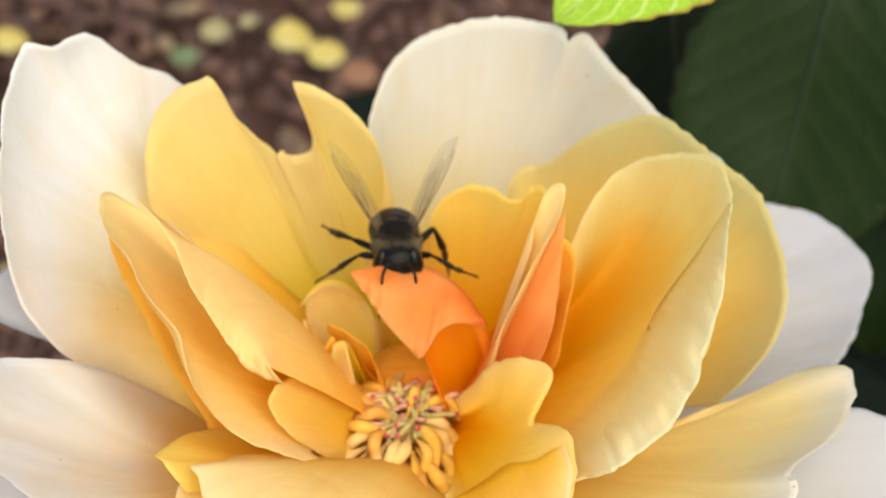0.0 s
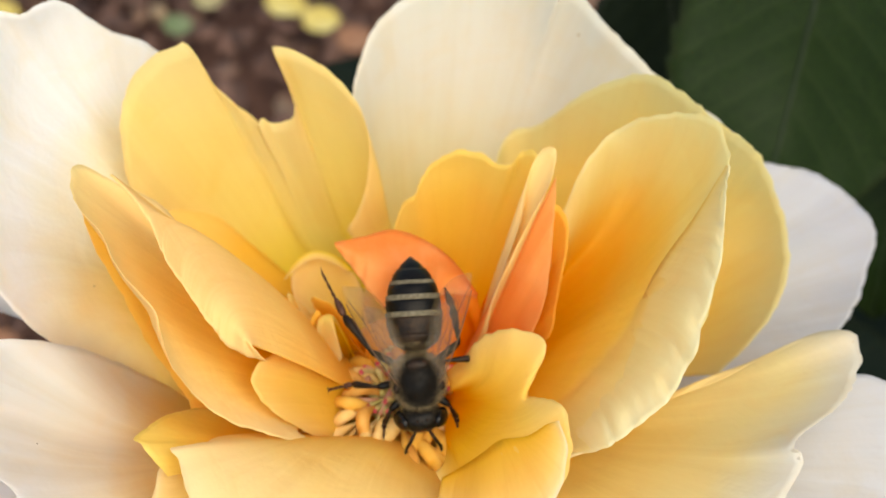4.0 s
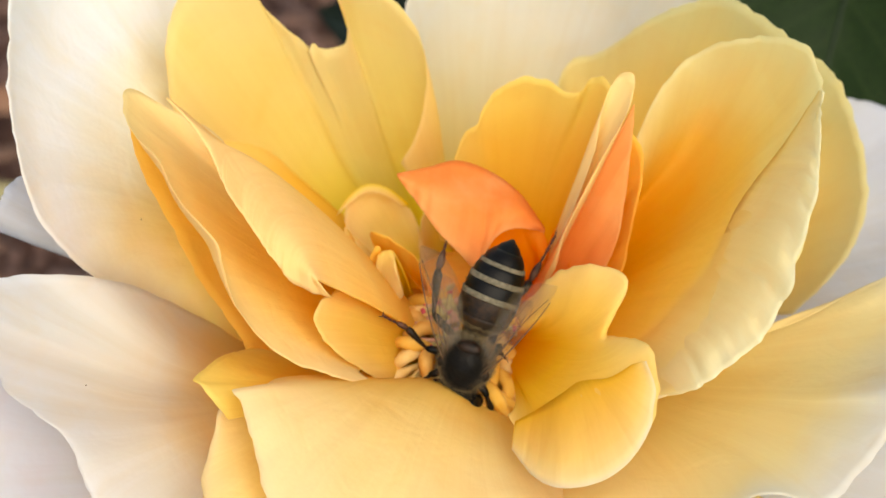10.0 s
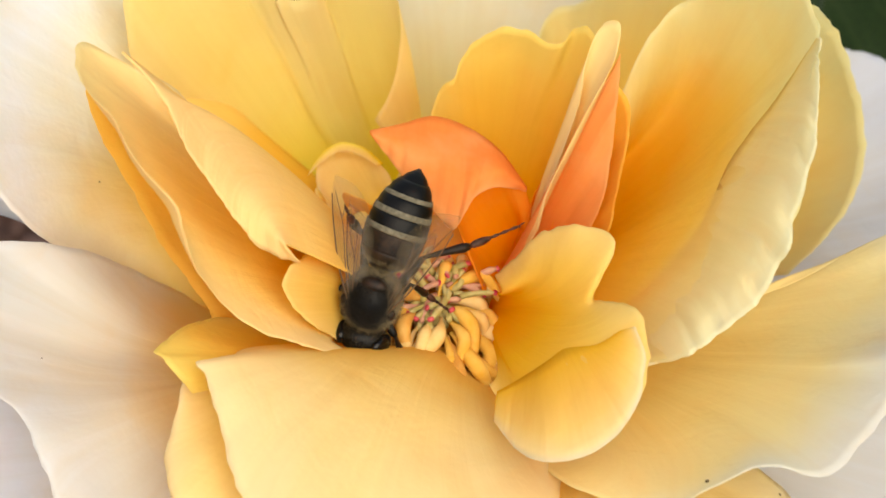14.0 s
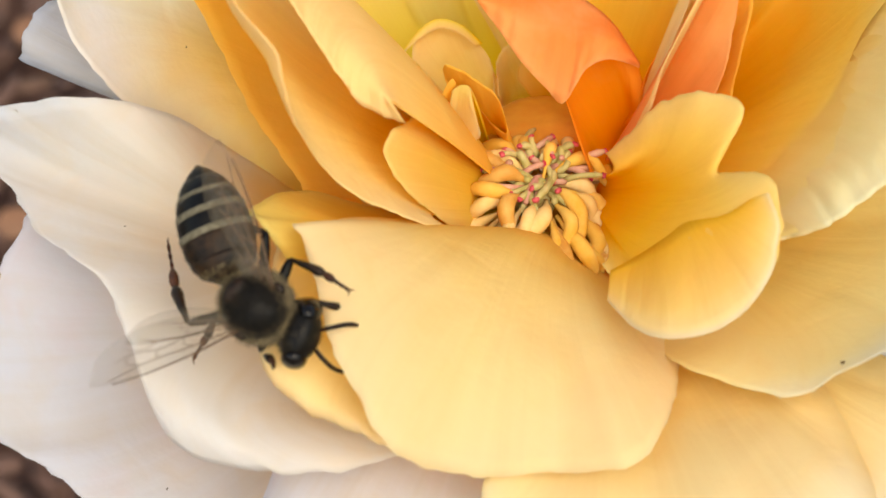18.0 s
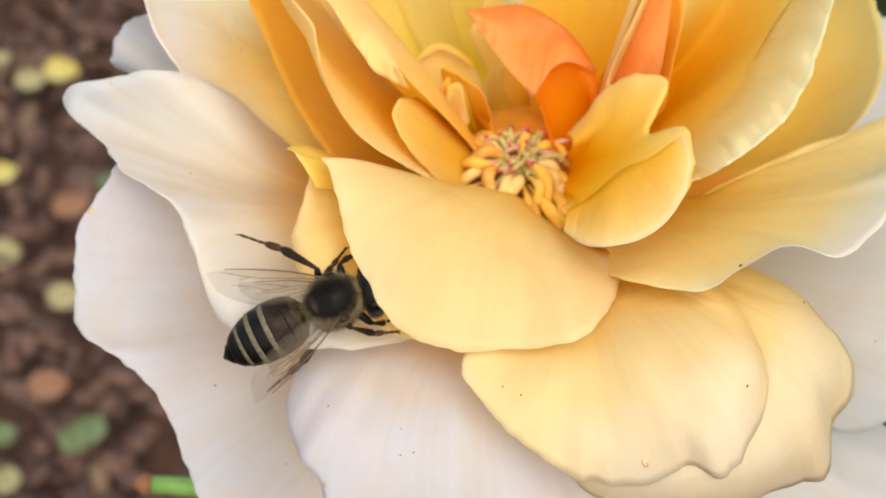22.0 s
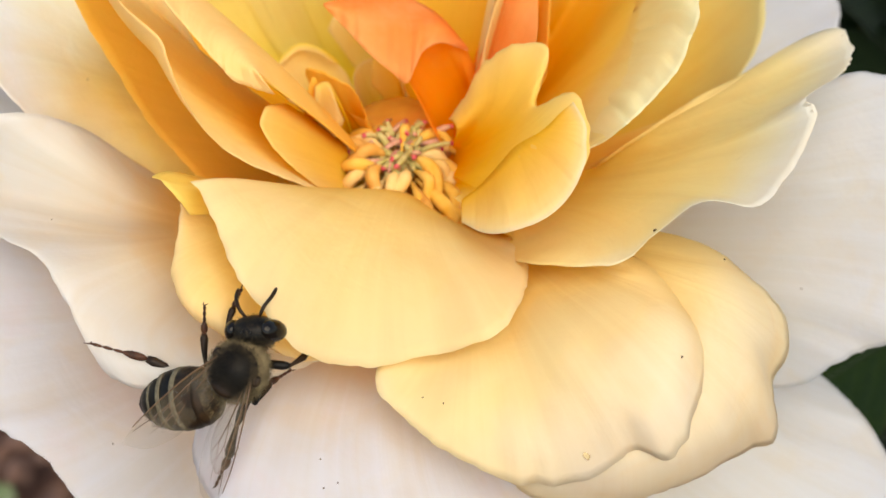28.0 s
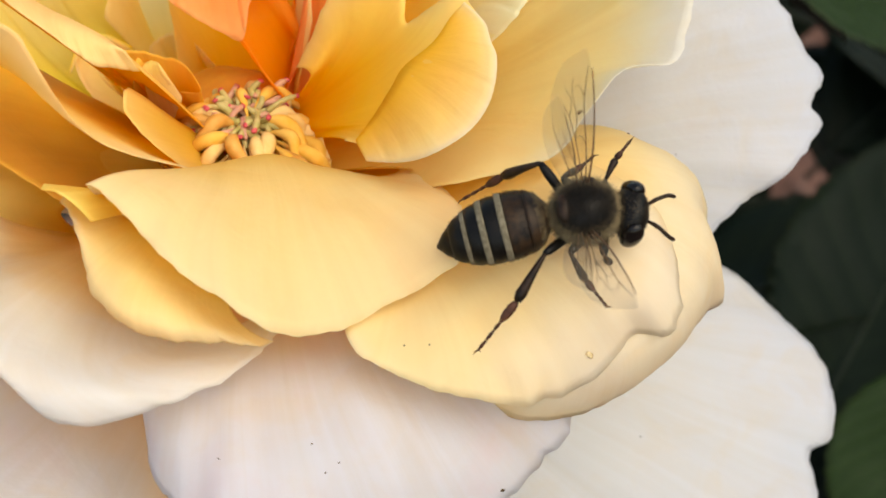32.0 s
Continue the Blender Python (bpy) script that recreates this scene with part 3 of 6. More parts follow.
lip(coral_petal, "coral pink flap folded forward to a point", "coral",
    [(-4.4, 2.5, -2.9), (-2.2, 3.6, -3.3), (-0.1, 4.8, -3.8), (2.3, 4.8, -4.8), (4.7, 4.0, -6.3), (6.8, 2.6, -8.7)],
    [(-4.3, 2.2, -3.0), (-3.0, 1.1, -4.1), (-0.9, -0.6, -6.0), (0.6, -1.6, -7.0), (1.7, -2.3, -7.6), (2.5, -1.4, -6.6), (3.2, -0.5, -5.9), (4.7, 0.5, -6.1), (6.8, 2.2, -8.6)], (0.3, -0.7, 0.9), nu=70, nv=12, name="folded_flap", pucker=0.6)
petal("small orange petal tip between the coral ones", "ember", (6.6, 1.2, -17.0), 3,
      [(7.0, 0.6, -11.4), (7.4, 2.2, -9.0), (8.4, 3.2, -7.6), (9.4, 3.4, -7.2), (9.2, 2.0, -8.8), (8.8, 0.4, -11.2)],
      None, (0.0, 0.5, -0.5), wave=0.1, crinkle=0.4, nu=40, nv=20)
heart_petal = petal("yellow heart-shaped petal beside the stamens", "lemon", (4.6, -2.8, -16.7), 4,
      [(4.7, -13.8, -9.2), (6.9, -18.8, -6.2), (10.8, -20.3, -3.8), (12.9, -19.8, -2.2), (14.1, -18.1, -0.8), (13.8, -14.8, 0.8), (13.0, -12.9, -0.0), (11.1, -10.3, -3.8), (11.7, -9.4, -1.9), (12.3, -8.7, -0.1), (11.6, -7.3, -0.1), (9.4, -5.9, -1.4), (7.5, -4.7, -4.0), (6.3, -4.4, -7.3), (4.8, -4.4, -9.7)],
      [(5.2, -10.9, -11.6), (7.1, -14.3, -7.2), (9.4, -10.7, -5.3), (7.6, -7.1, -7.2), (5.3, -6.0, -9.9)], (0.0, 0.0, 0.0))
lip(heart_petal, "pale lower lobe with a nicked rim", "lobe",
    [(5.2, -14.9, -8.3), (6.8, -14.4, -7.2), (8.3, -14.3, -5.2), (9.4, -14.0, -4.0), (11.2, -15.0, -1.7), (12.6, -14.9, -0.2)],
    [(5.0, -17.1, -8.3), (6.5, -20.3, -6.2), (8.3, -22.0, -4.4), (10.6, -22.1, -3.3), (12.5, -21.1, -2.2), (13.7, -19.3, -0.9), (13.9, -18.2, -0.3), (14.0, -17.0, 0.5), (13.3, -15.4, 1.2)], (0.1, -0.2, 0.35), pucker=0.35)
petal("golden petal tip beside the front fold", "gold", (0.9, -2.5, -21.3), 4,
      [(-7.8, -8.6, -15.6), (-10.4, -8.6, -13.2), (-12.7, -8.1, -11.6), (-14.1, -8.9, -9.9), (-15.3, -11.8, -6.3), (-15.9, -15.4, -2.4), (-16.4, -17.4, -0.8), (-15.7, -17.8, -0.8), (-14.8, -18.4, -1.8), (-14.0, -18.6, -3.6)],
      None, (0.0, -1.3, 0.1), wave=0.2)
petal("golden small petal tucked under the front fold", "front", (0.0, -1.8, -20.7), 5,
      [(-10.8, -11.9, -10.0), (-13.5, -13.5, -6.6), (-15.0, -14.8, -5.2), (-15.0, -17.3, -4.9), (-15.4, -21.3, -5.9), (-15.0, -23.3, -6.3), (-13.5, -25.9, -7.3), (-9.2, -27.1, -9.0), (-5.6, -26.6, -11.5)],
      [(-8.7, -10.9, -11.5), (-11.5, -16.3, -7.7), (-10.9, -21.0, -6.8), (-6.9, -20.5, -11.2)], (0.0, 0.0, 0.0))
petal("broad front petal folded outward over the others", "front", (2.8, -3.3, -23.2), 9,
      [(-11.3, -13.0, -10.9), (-13.5, -17.7, -1.6), (-12.6, -19.4, -1.9), (-11.8, -21.1, -2.7), (-10.6, -24.6, -3.8), (-8.7, -27.8, -4.7), (-6.6, -29.5, -6.7), (-3.7, -29.2, -8.9), (-0.9, -29.3, -9.0), (3.4, -28.9, -8.7), (6.9, -28.6, -7.2), (9.0, -23.5, -8.9), (9.7, -18.7, -10.9), (9.0, -11.4, -15.6)],
      [(-11.0, -12.8, -7.4), (-9.6, -13.0, -6.8), (-5.6, -12.9, -7.8), (-0.4, -14.0, -8.9), (3.4, -14.4, -10.8), (6.9, -14.6, -13.0), (8.6, -13.0, -15.0)], (0.0, 0.0, 0.0), crinkle=1.8)
small_curl = petal("small yellow curled petal among the stamens", "yellow", (-1.2, 3.4, -21.2), 3,
      [(-7.9, 4.0, -16.6), (-9.2, 6.4, -13.4), (-8.5, 7.8, -12.6), (-7.4, 8.7, -12.5), (-5.6, 9.0, -13.4), (-4.2, 8.6, -14.8), (-3.4, 7.8, -15.9), (-3.0, 5.4, -18.0)],
      None, (0.0, 0.6, -0.7), wave=0.15, crinkle=0.5, nu=60, nv=22)
lip(small_curl, "pale curled rim", "yellow",
    [(-9.5, 6.7, -13.1), (-8.6, 7.9, -12.4), (-7.4, 8.8, -12.3), (-5.7, 9.1, -13.1), (-4.2, 8.7, -14.4)],
    [(-9.7, 6.3, -13.2), (-8.6, 7.0, -12.4), (-7.3, 7.9, -12.2), (-5.9, 8.2, -12.9), (-4.6, 8.2, -14.2)], (0.0, 0.1, 0.35), nu=40, nv=7, name="curled_rim", pucker=0.15)
petal("small orange petaloid", "orange", (-3.6, -1.0, -20.6), 1.5,
      [(-7.1, -1.4, -15.4), (-6.9, -1.2, -11.6), (-6.3, -0.9, -8.8), (-5.6, -0.6, -7.8), (-5.2, -1.2, -9.5), (-5.2, -2.0, -13.6)],
      None, (0.0, 0.4, -0.4), wave=0.1, crinkle=0.3, nu=40, nv=20)
petal("small orange petaloid with a curled lip", "orange", (-0.9, 0.3, -19.0), 1.5,
      [(-5.8, 0.6, -11.5), (-6.4, 1.0, -8.8), (-5.6, 0.5, -8.0), (-3.6, -0.2, -8.6), (-2.4, -0.9, -9.2), (-1.6, -1.9, -11.2), (-2.6, -1.0, -11.6), (-3.7, 0.4, -11.7)],
      None, (0.0, 0.6, -0.7))
petal("small yellow pointed petaloid", "yellow", (-3.2, 0.2, -17.0), 1.2,
      [(-5.7, -1.3, -9.4), (-5.8, -2.1, -11.2), (-5.3, -2.7, -13.2), (-4.5, -3.1, -12.0), (-3.6, -3.2, -10.4), (-4.5, -2.1, -9.3)],
      [(-5.2, -0.6, -9.2), (-5.2, -0.5, -8.8), (-5.0, -0.4, -8.6), (-4.7, -0.4, -8.6), (-4.5, -0.5, -8.8), (-4.3, -0.6, -9.2)], (0.0, 0.0, 0.0), wave=0.08, crinkle=0.3, nu=40, nv=20)
petal("pale yellow thread-like petaloid", "lemon", (-1.8, 0.3, -19.0), 1,
      [(-7.0, -0.2, -11.5), (-8.0, 0.7, -10.2), (-8.4, 2.0, -9.1), (-7.7, 1.5, -9.6), (-7.0, 0.5, -11.0)],
      None, (0.0, 0.6, -0.7))


def tube(bm, points, radii, seg=8, cap=True):
    """A round tapered tube along the points, added to bm."""
    pts = [Vector(p) for p in points]
    rings = []
    side = None
    for i, p in enumerate(pts):
        d = (pts[min(i + 1, len(pts) - 1)] - pts[max(i - 1, 0)]).normalized()
        if side is None:
            side = d.orthogonal().normalized()
        side = (side - d * side.dot(d)).normalized()
        up = d.cross(side)
        rings.append([bm.verts.new(p + (side * math.cos(k * math.tau / seg) + up * math.sin(k * math.tau / seg)) * radii[i]) for k in range(seg)])
    for a, b in zip(rings, rings[1:]):
        for k in range(seg):
            bm.faces.new((a[k], a[(k + 1) % seg], b[(k + 1) % seg], b[k]))
    if cap:
        bm.faces.new(list(reversed(rings[0])))
        bm.faces.new(rings[-1])
    return bm


def blob(bm, centre, radii, seg=20, rings=12, lump=0.0, seed=0.0):
    """A closed rounded body, slightly uneven."""
    centre = Vector(centre)
    rows = []
    for j in range(1, rings):
        th = math.pi * j / rings
        row = []
        for i in range(seg):
            ph = math.tau * i / seg
            n = Vector((math.cos(th), math.sin(th) * math.cos(ph), math.sin(th) * math.sin(ph)))
            k = 1 + lump * noise.noise(n * 2.2 + Vector((seed, 0, 0)))
            row.append(bm.verts.new(centre + Vector((n.x * radii[0], n.y * radii[1], n.z * radii[2])) * k))
        rows.append(row)
    a, b = bm.verts.new(centre + Vector((radii[0], 0, 0))), bm.verts.new(centre - Vector((radii[0], 0, 0)))
    for i in range(seg):
        k = (i + 1) % seg
        bm.faces.new((a, rows[0][i], rows[0][k]))
        bm.faces.new((b, rows[-1][k], rows[-1][i]))
        for r0, r1 in zip(rows, rows[1:]):
            bm.faces.new((r0[k], r0[i], r1[i], r1[k]))
    return bm


# ---- the heart of the rose: receptacle, stamens, styles ----
ANTHER = plain_material("anther_cream", (0.7, 0.43, 0.13), (0.76, 0.52, 0.22), 700.0, 0.75, 0.12)
ANTHER_GOLD = plain_material("anther_gold", (0.7, 0.36, 0.05), (0.76, 0.44, 0.1), 700.0, 0.75, 0.12)
ANTHER_BROWN = plain_material("anther_brown", (0.56, 0.24, 0.04), (0.66, 0.36, 0.09), 700.0, 0.6)
STYLE = plain_material("style_green", (0.38, 0.31, 0.09), (0.56, 0.44, 0.19), 900.0, 0.5)
STYLE_PINK = plain_material("style_pink", (0.5, 0.2, 0.14), (0.62, 0.36, 0.22), 900.0, 0.5)
STIGMA = plain_material("stigma_red", (0.42, 0.02, 0.04), (0.6, 0.11, 0.11), 1500.0, 0.45)
CUP = plain_material("receptacle", (0.6, 0.2, 0.015), (0.7, 0.3, 0.03), 300.0, 0.6)
AXIS = Vector((0.120, 0.087, 0.989)).normalized()
CROWN = Vector((0.4, -3.7, -11.8))
VIEW = Vector((0, -0.643, 0.766))
SIDE = AXIS.cross(VIEW).normalized()
OVER = AXIS.cross(SIDE).normalized()
HEART = Vector((0.3, -5.2, -14.8))
rng = random.Random(8)

bm = bmesh.new()
blob(bm, (0, 0, 0), (8.0 * MM, 6.5 * MM, 6.5 * MM), 24, 14, 0.1, 2.0)
bmesh.ops.transform(bm, matrix=Matrix.Translation((HEART - VIEW * 9.5) * MM) @ AXIS.to_track_quat("X", "Z").to_matrix().to_4x4(), verts=bm.verts)
part("receptacle", bm, CUP, rose)
bm = bmesh.new()
blob(bm, (0, 0, 0), (1.5 * MM, 1.4 * MM, 1.4 * MM), 20, 10, 0.3, 5.0)
bmesh.ops.transform(bm, matrix=Matrix.Translation((HEART + AXIS * 0.3) * MM) @ AXIS.to_track_quat("X", "Z").to_matrix().to_4x4(), verts=bm.verts)
part("style_base", bm, STYLE, rose)


def stamen(points, girth, mat):
    """One crooked stamen: a short thread swelling into a fat, blunt, curved pod."""
    pts = spline(points, 13)
    rad = []
    for k in range(13):
        t = k / 12
        body = 0.3 + 0.7 * min(1.0, max(0.0, (t - 0.12) / 0.3)) ** 0.8
        rad.append(girth * MM * body * (0.35 if k == 12 else 0.75 if k == 11 else 1.0 - 0.12 * math.sin(t * 9.0)))
    part("stamen", tube(bmesh.new(), [p * MM for p in pts], rad, 9), mat, rose)


# rows of pods round the dome, hanging outward and down over one another
for count, tilt, reach in ((12, 46, 2.8), (16, 64, 3.2), (18, 82, 3.7), (19, 100, 4.1), (17, 118, 4.6)):
    for k in range(count):
        ph = math.tau * (k + rng.uniform(-0.35, 0.35)) / count + tilt
        th = radians(tilt + rng.uniform(-12, 12))
        out = SIDE * math.cos(ph) + OVER * math.sin(ph)
        long = 1.0 + 0.4 * abs(math.sin(ph))
        n = AXIS * math.cos(th) + out * math.sin(th) * long
        fall = (out * math.cos(th) - AXIS * math.sin(th)).normalized()
        turn = n.cross(fall)
        sway = rng.uniform(-0.9, 0.9)
        hang = (fall + turn * sway).normalized()
        size = rng.uniform(1.05, 1.75)
        root = HEART + n * reach * 0.55 - hang * 0.5
        knee = HEART + n * (reach + rng.uniform(0.0, 0.7)) + hang * 0.3 * size
        mid = knee + hang * 1.0 * size + n * rng.uniform(-0.1, 0.5) + turn * rng.uniform(-0.4, 0.4)
        tip = mid + (hang - n * rng.uniform(-0.2, 0.7) + turn * rng.uniform(-0.7, 0.7)) * 0.9 * size
        stamen([root, knee, mid, tip], rng.uniform(0.38, 0.56), rng.choice((ANTHER, ANTHER, ANTHER_GOLD, ANTHER_GOLD, ANTHER_BROWN)))
for k in range(52):
    ph, rr = rng.uniform(0, math.tau), 2.6 * math.sqrt(rng.random())
    out = SIDE * math.cos(ph) + OVER * math.sin(ph)
    root = HEART + AXIS * 1.2 + Vector((0.2, 1.7, 0.0)) + out * rr * 0.8
    way = (AXIS * 0.55 + out * rng.uniform(0.1, 0.7) + SIDE * rng.uniform(-0.9, 0.9) + VIEW * rng.uniform(-0.4, 0.6)).normalized()
    bend = (SIDE * rng.uniform(-1, 1) + OVER * rng.uniform(-1, 1) - AXIS * 0.7) * rng.uniform(0.8, 2.0)
    size = rng.uniform(1.6, 3.0)
    pts = [(root + way * (size * t) + bend * t * t) * MM for t in (0, 0.25, 0.5, 0.7, 0.86, 1.0)]
    thick = rng.uniform(0.75, 1.2)
    style = part("style", tube(bmesh.new(), pts, [g * thick * MM for g in (0.3, 0.27, 0.25, 0.24, 0.27, 0.14)], 7), (STYLE, STYLE_PINK, STYLE)[k % 3], rose)
    if k % 2 == 0:
        bm = blob(bmesh.new(), (0, 0, 0), (0.16 * MM, 0.27 * MM, 0.2 * MM), 8, 6, 0.5, k)
        bmesh.ops.transform(bm, matrix=Matrix.Translation(pts[-1]) @ way.to_track_quat("X", "Z").to_matrix().to_4x4(), verts=bm.verts)
        part("stigma", bm, STIGMA, style, "crimson stigma")

# stem and green calyx under the flower
STEM = plain_material("stem_green", (0.05, 0.1, 0.02), (0.1, 0.16, 0.04), 200.0, 0.5)
low = (CROWN - AXIS * 20.0) * MM
bm = bmesh.new()
tube(bm, spline([tuple(low), (low.x + 0.004, low.y + 0.012, low.z - 0.03), (0.03, 0.06, -0.3), (0.02, 0.08, -0.56)], 20), [0.0036] + [0.0026] * 19, 10)
part("stem", bm, STEM, rose, "smooth green rose stem")
bm = blob(bmesh.new(), (CROWN - AXIS * 19.0) * MM, (0.005, 0.005, 0.005), 14, 10, 0.1, 1)
part("calyx", bm, STEM, rose)

# dark crumbs and spots on the petals
CRUMB = plain_material("crumb", (0.05, 0.03, 0.015), (0.14, 0.08, 0.03), 900.0, 0.8)
STAIN = plain_material("petal_stain", (0.42, 0.3, 0.14), (0.62, 0.48, 0.28), 1500.0, 0.8)
for k, (x, y, z, i, j, n, r) in enumerate((
    (18.8, -32.0, -7.2, 0.63, -0.38, 0.67, 0.30),
    (18.2, -22.7, -4.7, -0.59, 0.47, 0.66, 0.45),
    (24.1, -19.8, -11.6, 0.68, 0.25, 0.68, 0.25),
    (31.8, -15.1, -21.2, -0.27, -0.49, 0.83, 0.20),
    (-22.2, -26.1, -19.9, 0.63, -0.46, 0.63, 0.22),
    (-17.0, -26.5, -29.6, 0.69, -0.59, 0.42, 0.22),
    (-6.0, -34.9, -15.0, -0.03, -0.54, 0.84, 0.20),
    (2.7, -31.9, -10.4, -0.31, -0.26, 0.91, 0.20),
    (1.3, -31.1, -10.6, -0.30, -0.28, 0.91, 0.20),
    (-6.1, -33.1, -14.1, 0.00, -0.39, 0.92, 0.20),
    (-23.5, -0.3, -6.4, 0.38, -0.36, 0.85, 0.20),
    (5.3, -37.1, -21.4, 0.06, -0.95, 0.31, 0.50),
    (-5.0, -34.7, -14.8, -0.07, -0.57, 0.82, 0.20),
    (-11.8, -31.7, -13.9, -0.36, -0.10, 0.93, 0.20),
    (24.0, -25.8, -40.9, -0.01, -0.55, 0.83, 0.20),
    (-25.2, -14.3, -7.6, 0.28, 0.38, 0.88, 0.20),
    (12.0, -36.0, -12.0, 0.04, -0.92, 0.40, -0.90),
    (-32.9, -17.5, -9.4, 0.43, -0.43, 0.79, -0.70),
    (-11.5, -36.5, -17.3, -0.59, -0.62, 0.52, -0.70),
    (14.6, 33.7, -9.6, -0.72, -0.62, 0.32, -0.50),
)):
    stain, r = r < 0, abs(r)
    bm = blob(bmesh.new(), (0, 0, 0), ((0.05 if stain else 0.2 * r) * MM, r * MM * 0.36, r * MM * 0.22), 10, 6, 0.6, k)
    turn = Vector((i, j, n)).to_track_quat("X", "Z").to_matrix().to_4x4()
    bmesh.ops.transform(bm, matrix=Matrix.Translation(Vector((x, y, z)) * MM) @ turn @ Matrix.Rotation(k * 1.7, 4, "X"), verts=bm.verts)
    if stain:
        part("stain", bm, STAIN, rose, "small brownish yellow stain")
    else:
        part("crumb", bm, CRUMB, rose)


# ---- leaves of the rose bush ----
def leaf_material(name, dark, light, edge, vein):
    m, nt, p = node_mat(name)
    uv = nt.nodes.new("ShaderNodeUVMap")
    obj = nt.nodes.new("ShaderNodeTexCoord")
    sep = nt.nodes.new("ShaderNodeSeparateXYZ")
    nt.links.new(uv.outputs["UV"], sep.inputs[0])
    off = nt.nodes.new("ShaderNodeMath")
    off.operation = "SUBTRACT"
    off.inputs[1].default_value = 0.5
    nt.links.new(sep.outputs["X"], off.inputs[0])
    side = nt.nodes.new("ShaderNodeMath")
    side.operation = "ABSOLUTE"
    nt.links.new(off.outputs[0], side.inputs[0])
    slant = nt.nodes.new("ShaderNodeMath")
    slant.operation = "MULTIPLY_ADD"
    nt.links.new(side.outputs[0], slant.inputs[0])
    slant.inputs[1].default_value = -0.55
    nt.links.new(sep.outputs["Y"], slant.inputs[2])
    wave = nt.nodes.new("ShaderNodeMath")
    wave.operation = "MULTIPLY"
    wave.inputs[1].default_value = 60.0
    nt.links.new(slant.outputs[0], wave.inputs[0])
    sine = nt.nodes.new("ShaderNodeMath")
    sine.operation = "SINE"
    nt.links.new(wave.outputs[0], sine.inputs[0])
    n = add(nt, "ShaderNodeTexNoise", Scale=160.0, Detail=4.0)
    nt.links.new(obj.outputs["Object"], n.inputs["Vector"])
    col = ramp(nt, n.outputs["Fac"], [(0.35, dark), (0.65, light)])
    lines = ramp(nt, sine.outputs[0], [(0.86, (0, 0, 0)), (1.0, (1, 1, 1))])
    rib = ramp(nt, side.outputs[0], [(0.012, (1, 1, 1)), (0.03, (0, 0, 0))])
    rim = ramp(nt, side.outputs[0], [(0.46, (0, 0, 0)), (0.5, (1, 1, 1))])
    col = mix_col(nt, lines, col, vein)
    col = mix_col(nt, rib, col, vein)
    col = mix_col(nt, rim, col, edge)
    nt.links.new(col, p.inputs["Base Color"])
    p.inputs["Roughness"].default_value = 0.5
    p.inputs["Specular IOR Level"].default_value = 0.1
    b = add(nt, "ShaderNodeBump", Strength=0.2, Distance=0.0002)
    nt.links.new(sine.outputs[0], b.inputs["Height"])
    nt.links.new(b.outputs[0], p.inputs["Normal"])
    return m


LEAF_FRESH = leaf_material("leaf_fresh", (0.17, 0.33, 0.02), (0.32, 0.5, 0.06), (0.3, 0.16, 0.03), (0.4, 0.52, 0.16))
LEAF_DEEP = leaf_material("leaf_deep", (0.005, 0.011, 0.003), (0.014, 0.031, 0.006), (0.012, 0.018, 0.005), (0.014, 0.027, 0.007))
# Shade under the bush is put into the colour: leaf green taken near black.
LEAF_PAINTED_SHADE = leaf_material("leaf_painted_shade", (0.003, 0.006, 0.003), (0.005, 0.010, 0.005), (0.006, 0.009, 0.004), (0.006, 0.011, 0.005))


def leaf_sheet(length, width, fold=0.25, droop=0.18, teeth=12, seed=0.0):
    """A serrated rose leaflet from its foot at the origin along +x, face up."""
    rows = []
    nv, nu = 40, 13
    for j in range(nv):
        v = j / (nv - 1)
        half = width / 2 * max(0.015, math.sin(math.pi * min(1.0, v ** 0.85)) ** 0.8) * (1 + 0.07 * (1 - (v * teeth) % 1.0))
        row = []
        for i in range(nu):
            s = 2 * i / (nu - 1) - 1
            z = fold * half * abs(s) - droop * length * v * v + 0.03 * length * noise.noise(Vector((v * 3, s * 2, seed)))
            row.append(Vector((length * v, -half * s, z)))
        rows.append(row)
    return sheet(rows, 0.0003)


leaf_kinds, leaf_ribs = {}, {}
RIBS = {"fresh": plain_material("rib_fresh", (0.3, 0.42, 0.1), (0.4, 0.52, 0.16), 300.0, 0.5),
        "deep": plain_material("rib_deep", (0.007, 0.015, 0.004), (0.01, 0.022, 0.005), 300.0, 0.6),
        "shade": plain_material("rib_painted_shade", (0.005, 0.009, 0.004), (0.007, 0.012, 0.005), 300.0, 0.6)}
for kind, mat in (("fresh", LEAF_FRESH), ("deep", LEAF_DEEP), ("shade", LEAF_PAINTED_SHADE)):
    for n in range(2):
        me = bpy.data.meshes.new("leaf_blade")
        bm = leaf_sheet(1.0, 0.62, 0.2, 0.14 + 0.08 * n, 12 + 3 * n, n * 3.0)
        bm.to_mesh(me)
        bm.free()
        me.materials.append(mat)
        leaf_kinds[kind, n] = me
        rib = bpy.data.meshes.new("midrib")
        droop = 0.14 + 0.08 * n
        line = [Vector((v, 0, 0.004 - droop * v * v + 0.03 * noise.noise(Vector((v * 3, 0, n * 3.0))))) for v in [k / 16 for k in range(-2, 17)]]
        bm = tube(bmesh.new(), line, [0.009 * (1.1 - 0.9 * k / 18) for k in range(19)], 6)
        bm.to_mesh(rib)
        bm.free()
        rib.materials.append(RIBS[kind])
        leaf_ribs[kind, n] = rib


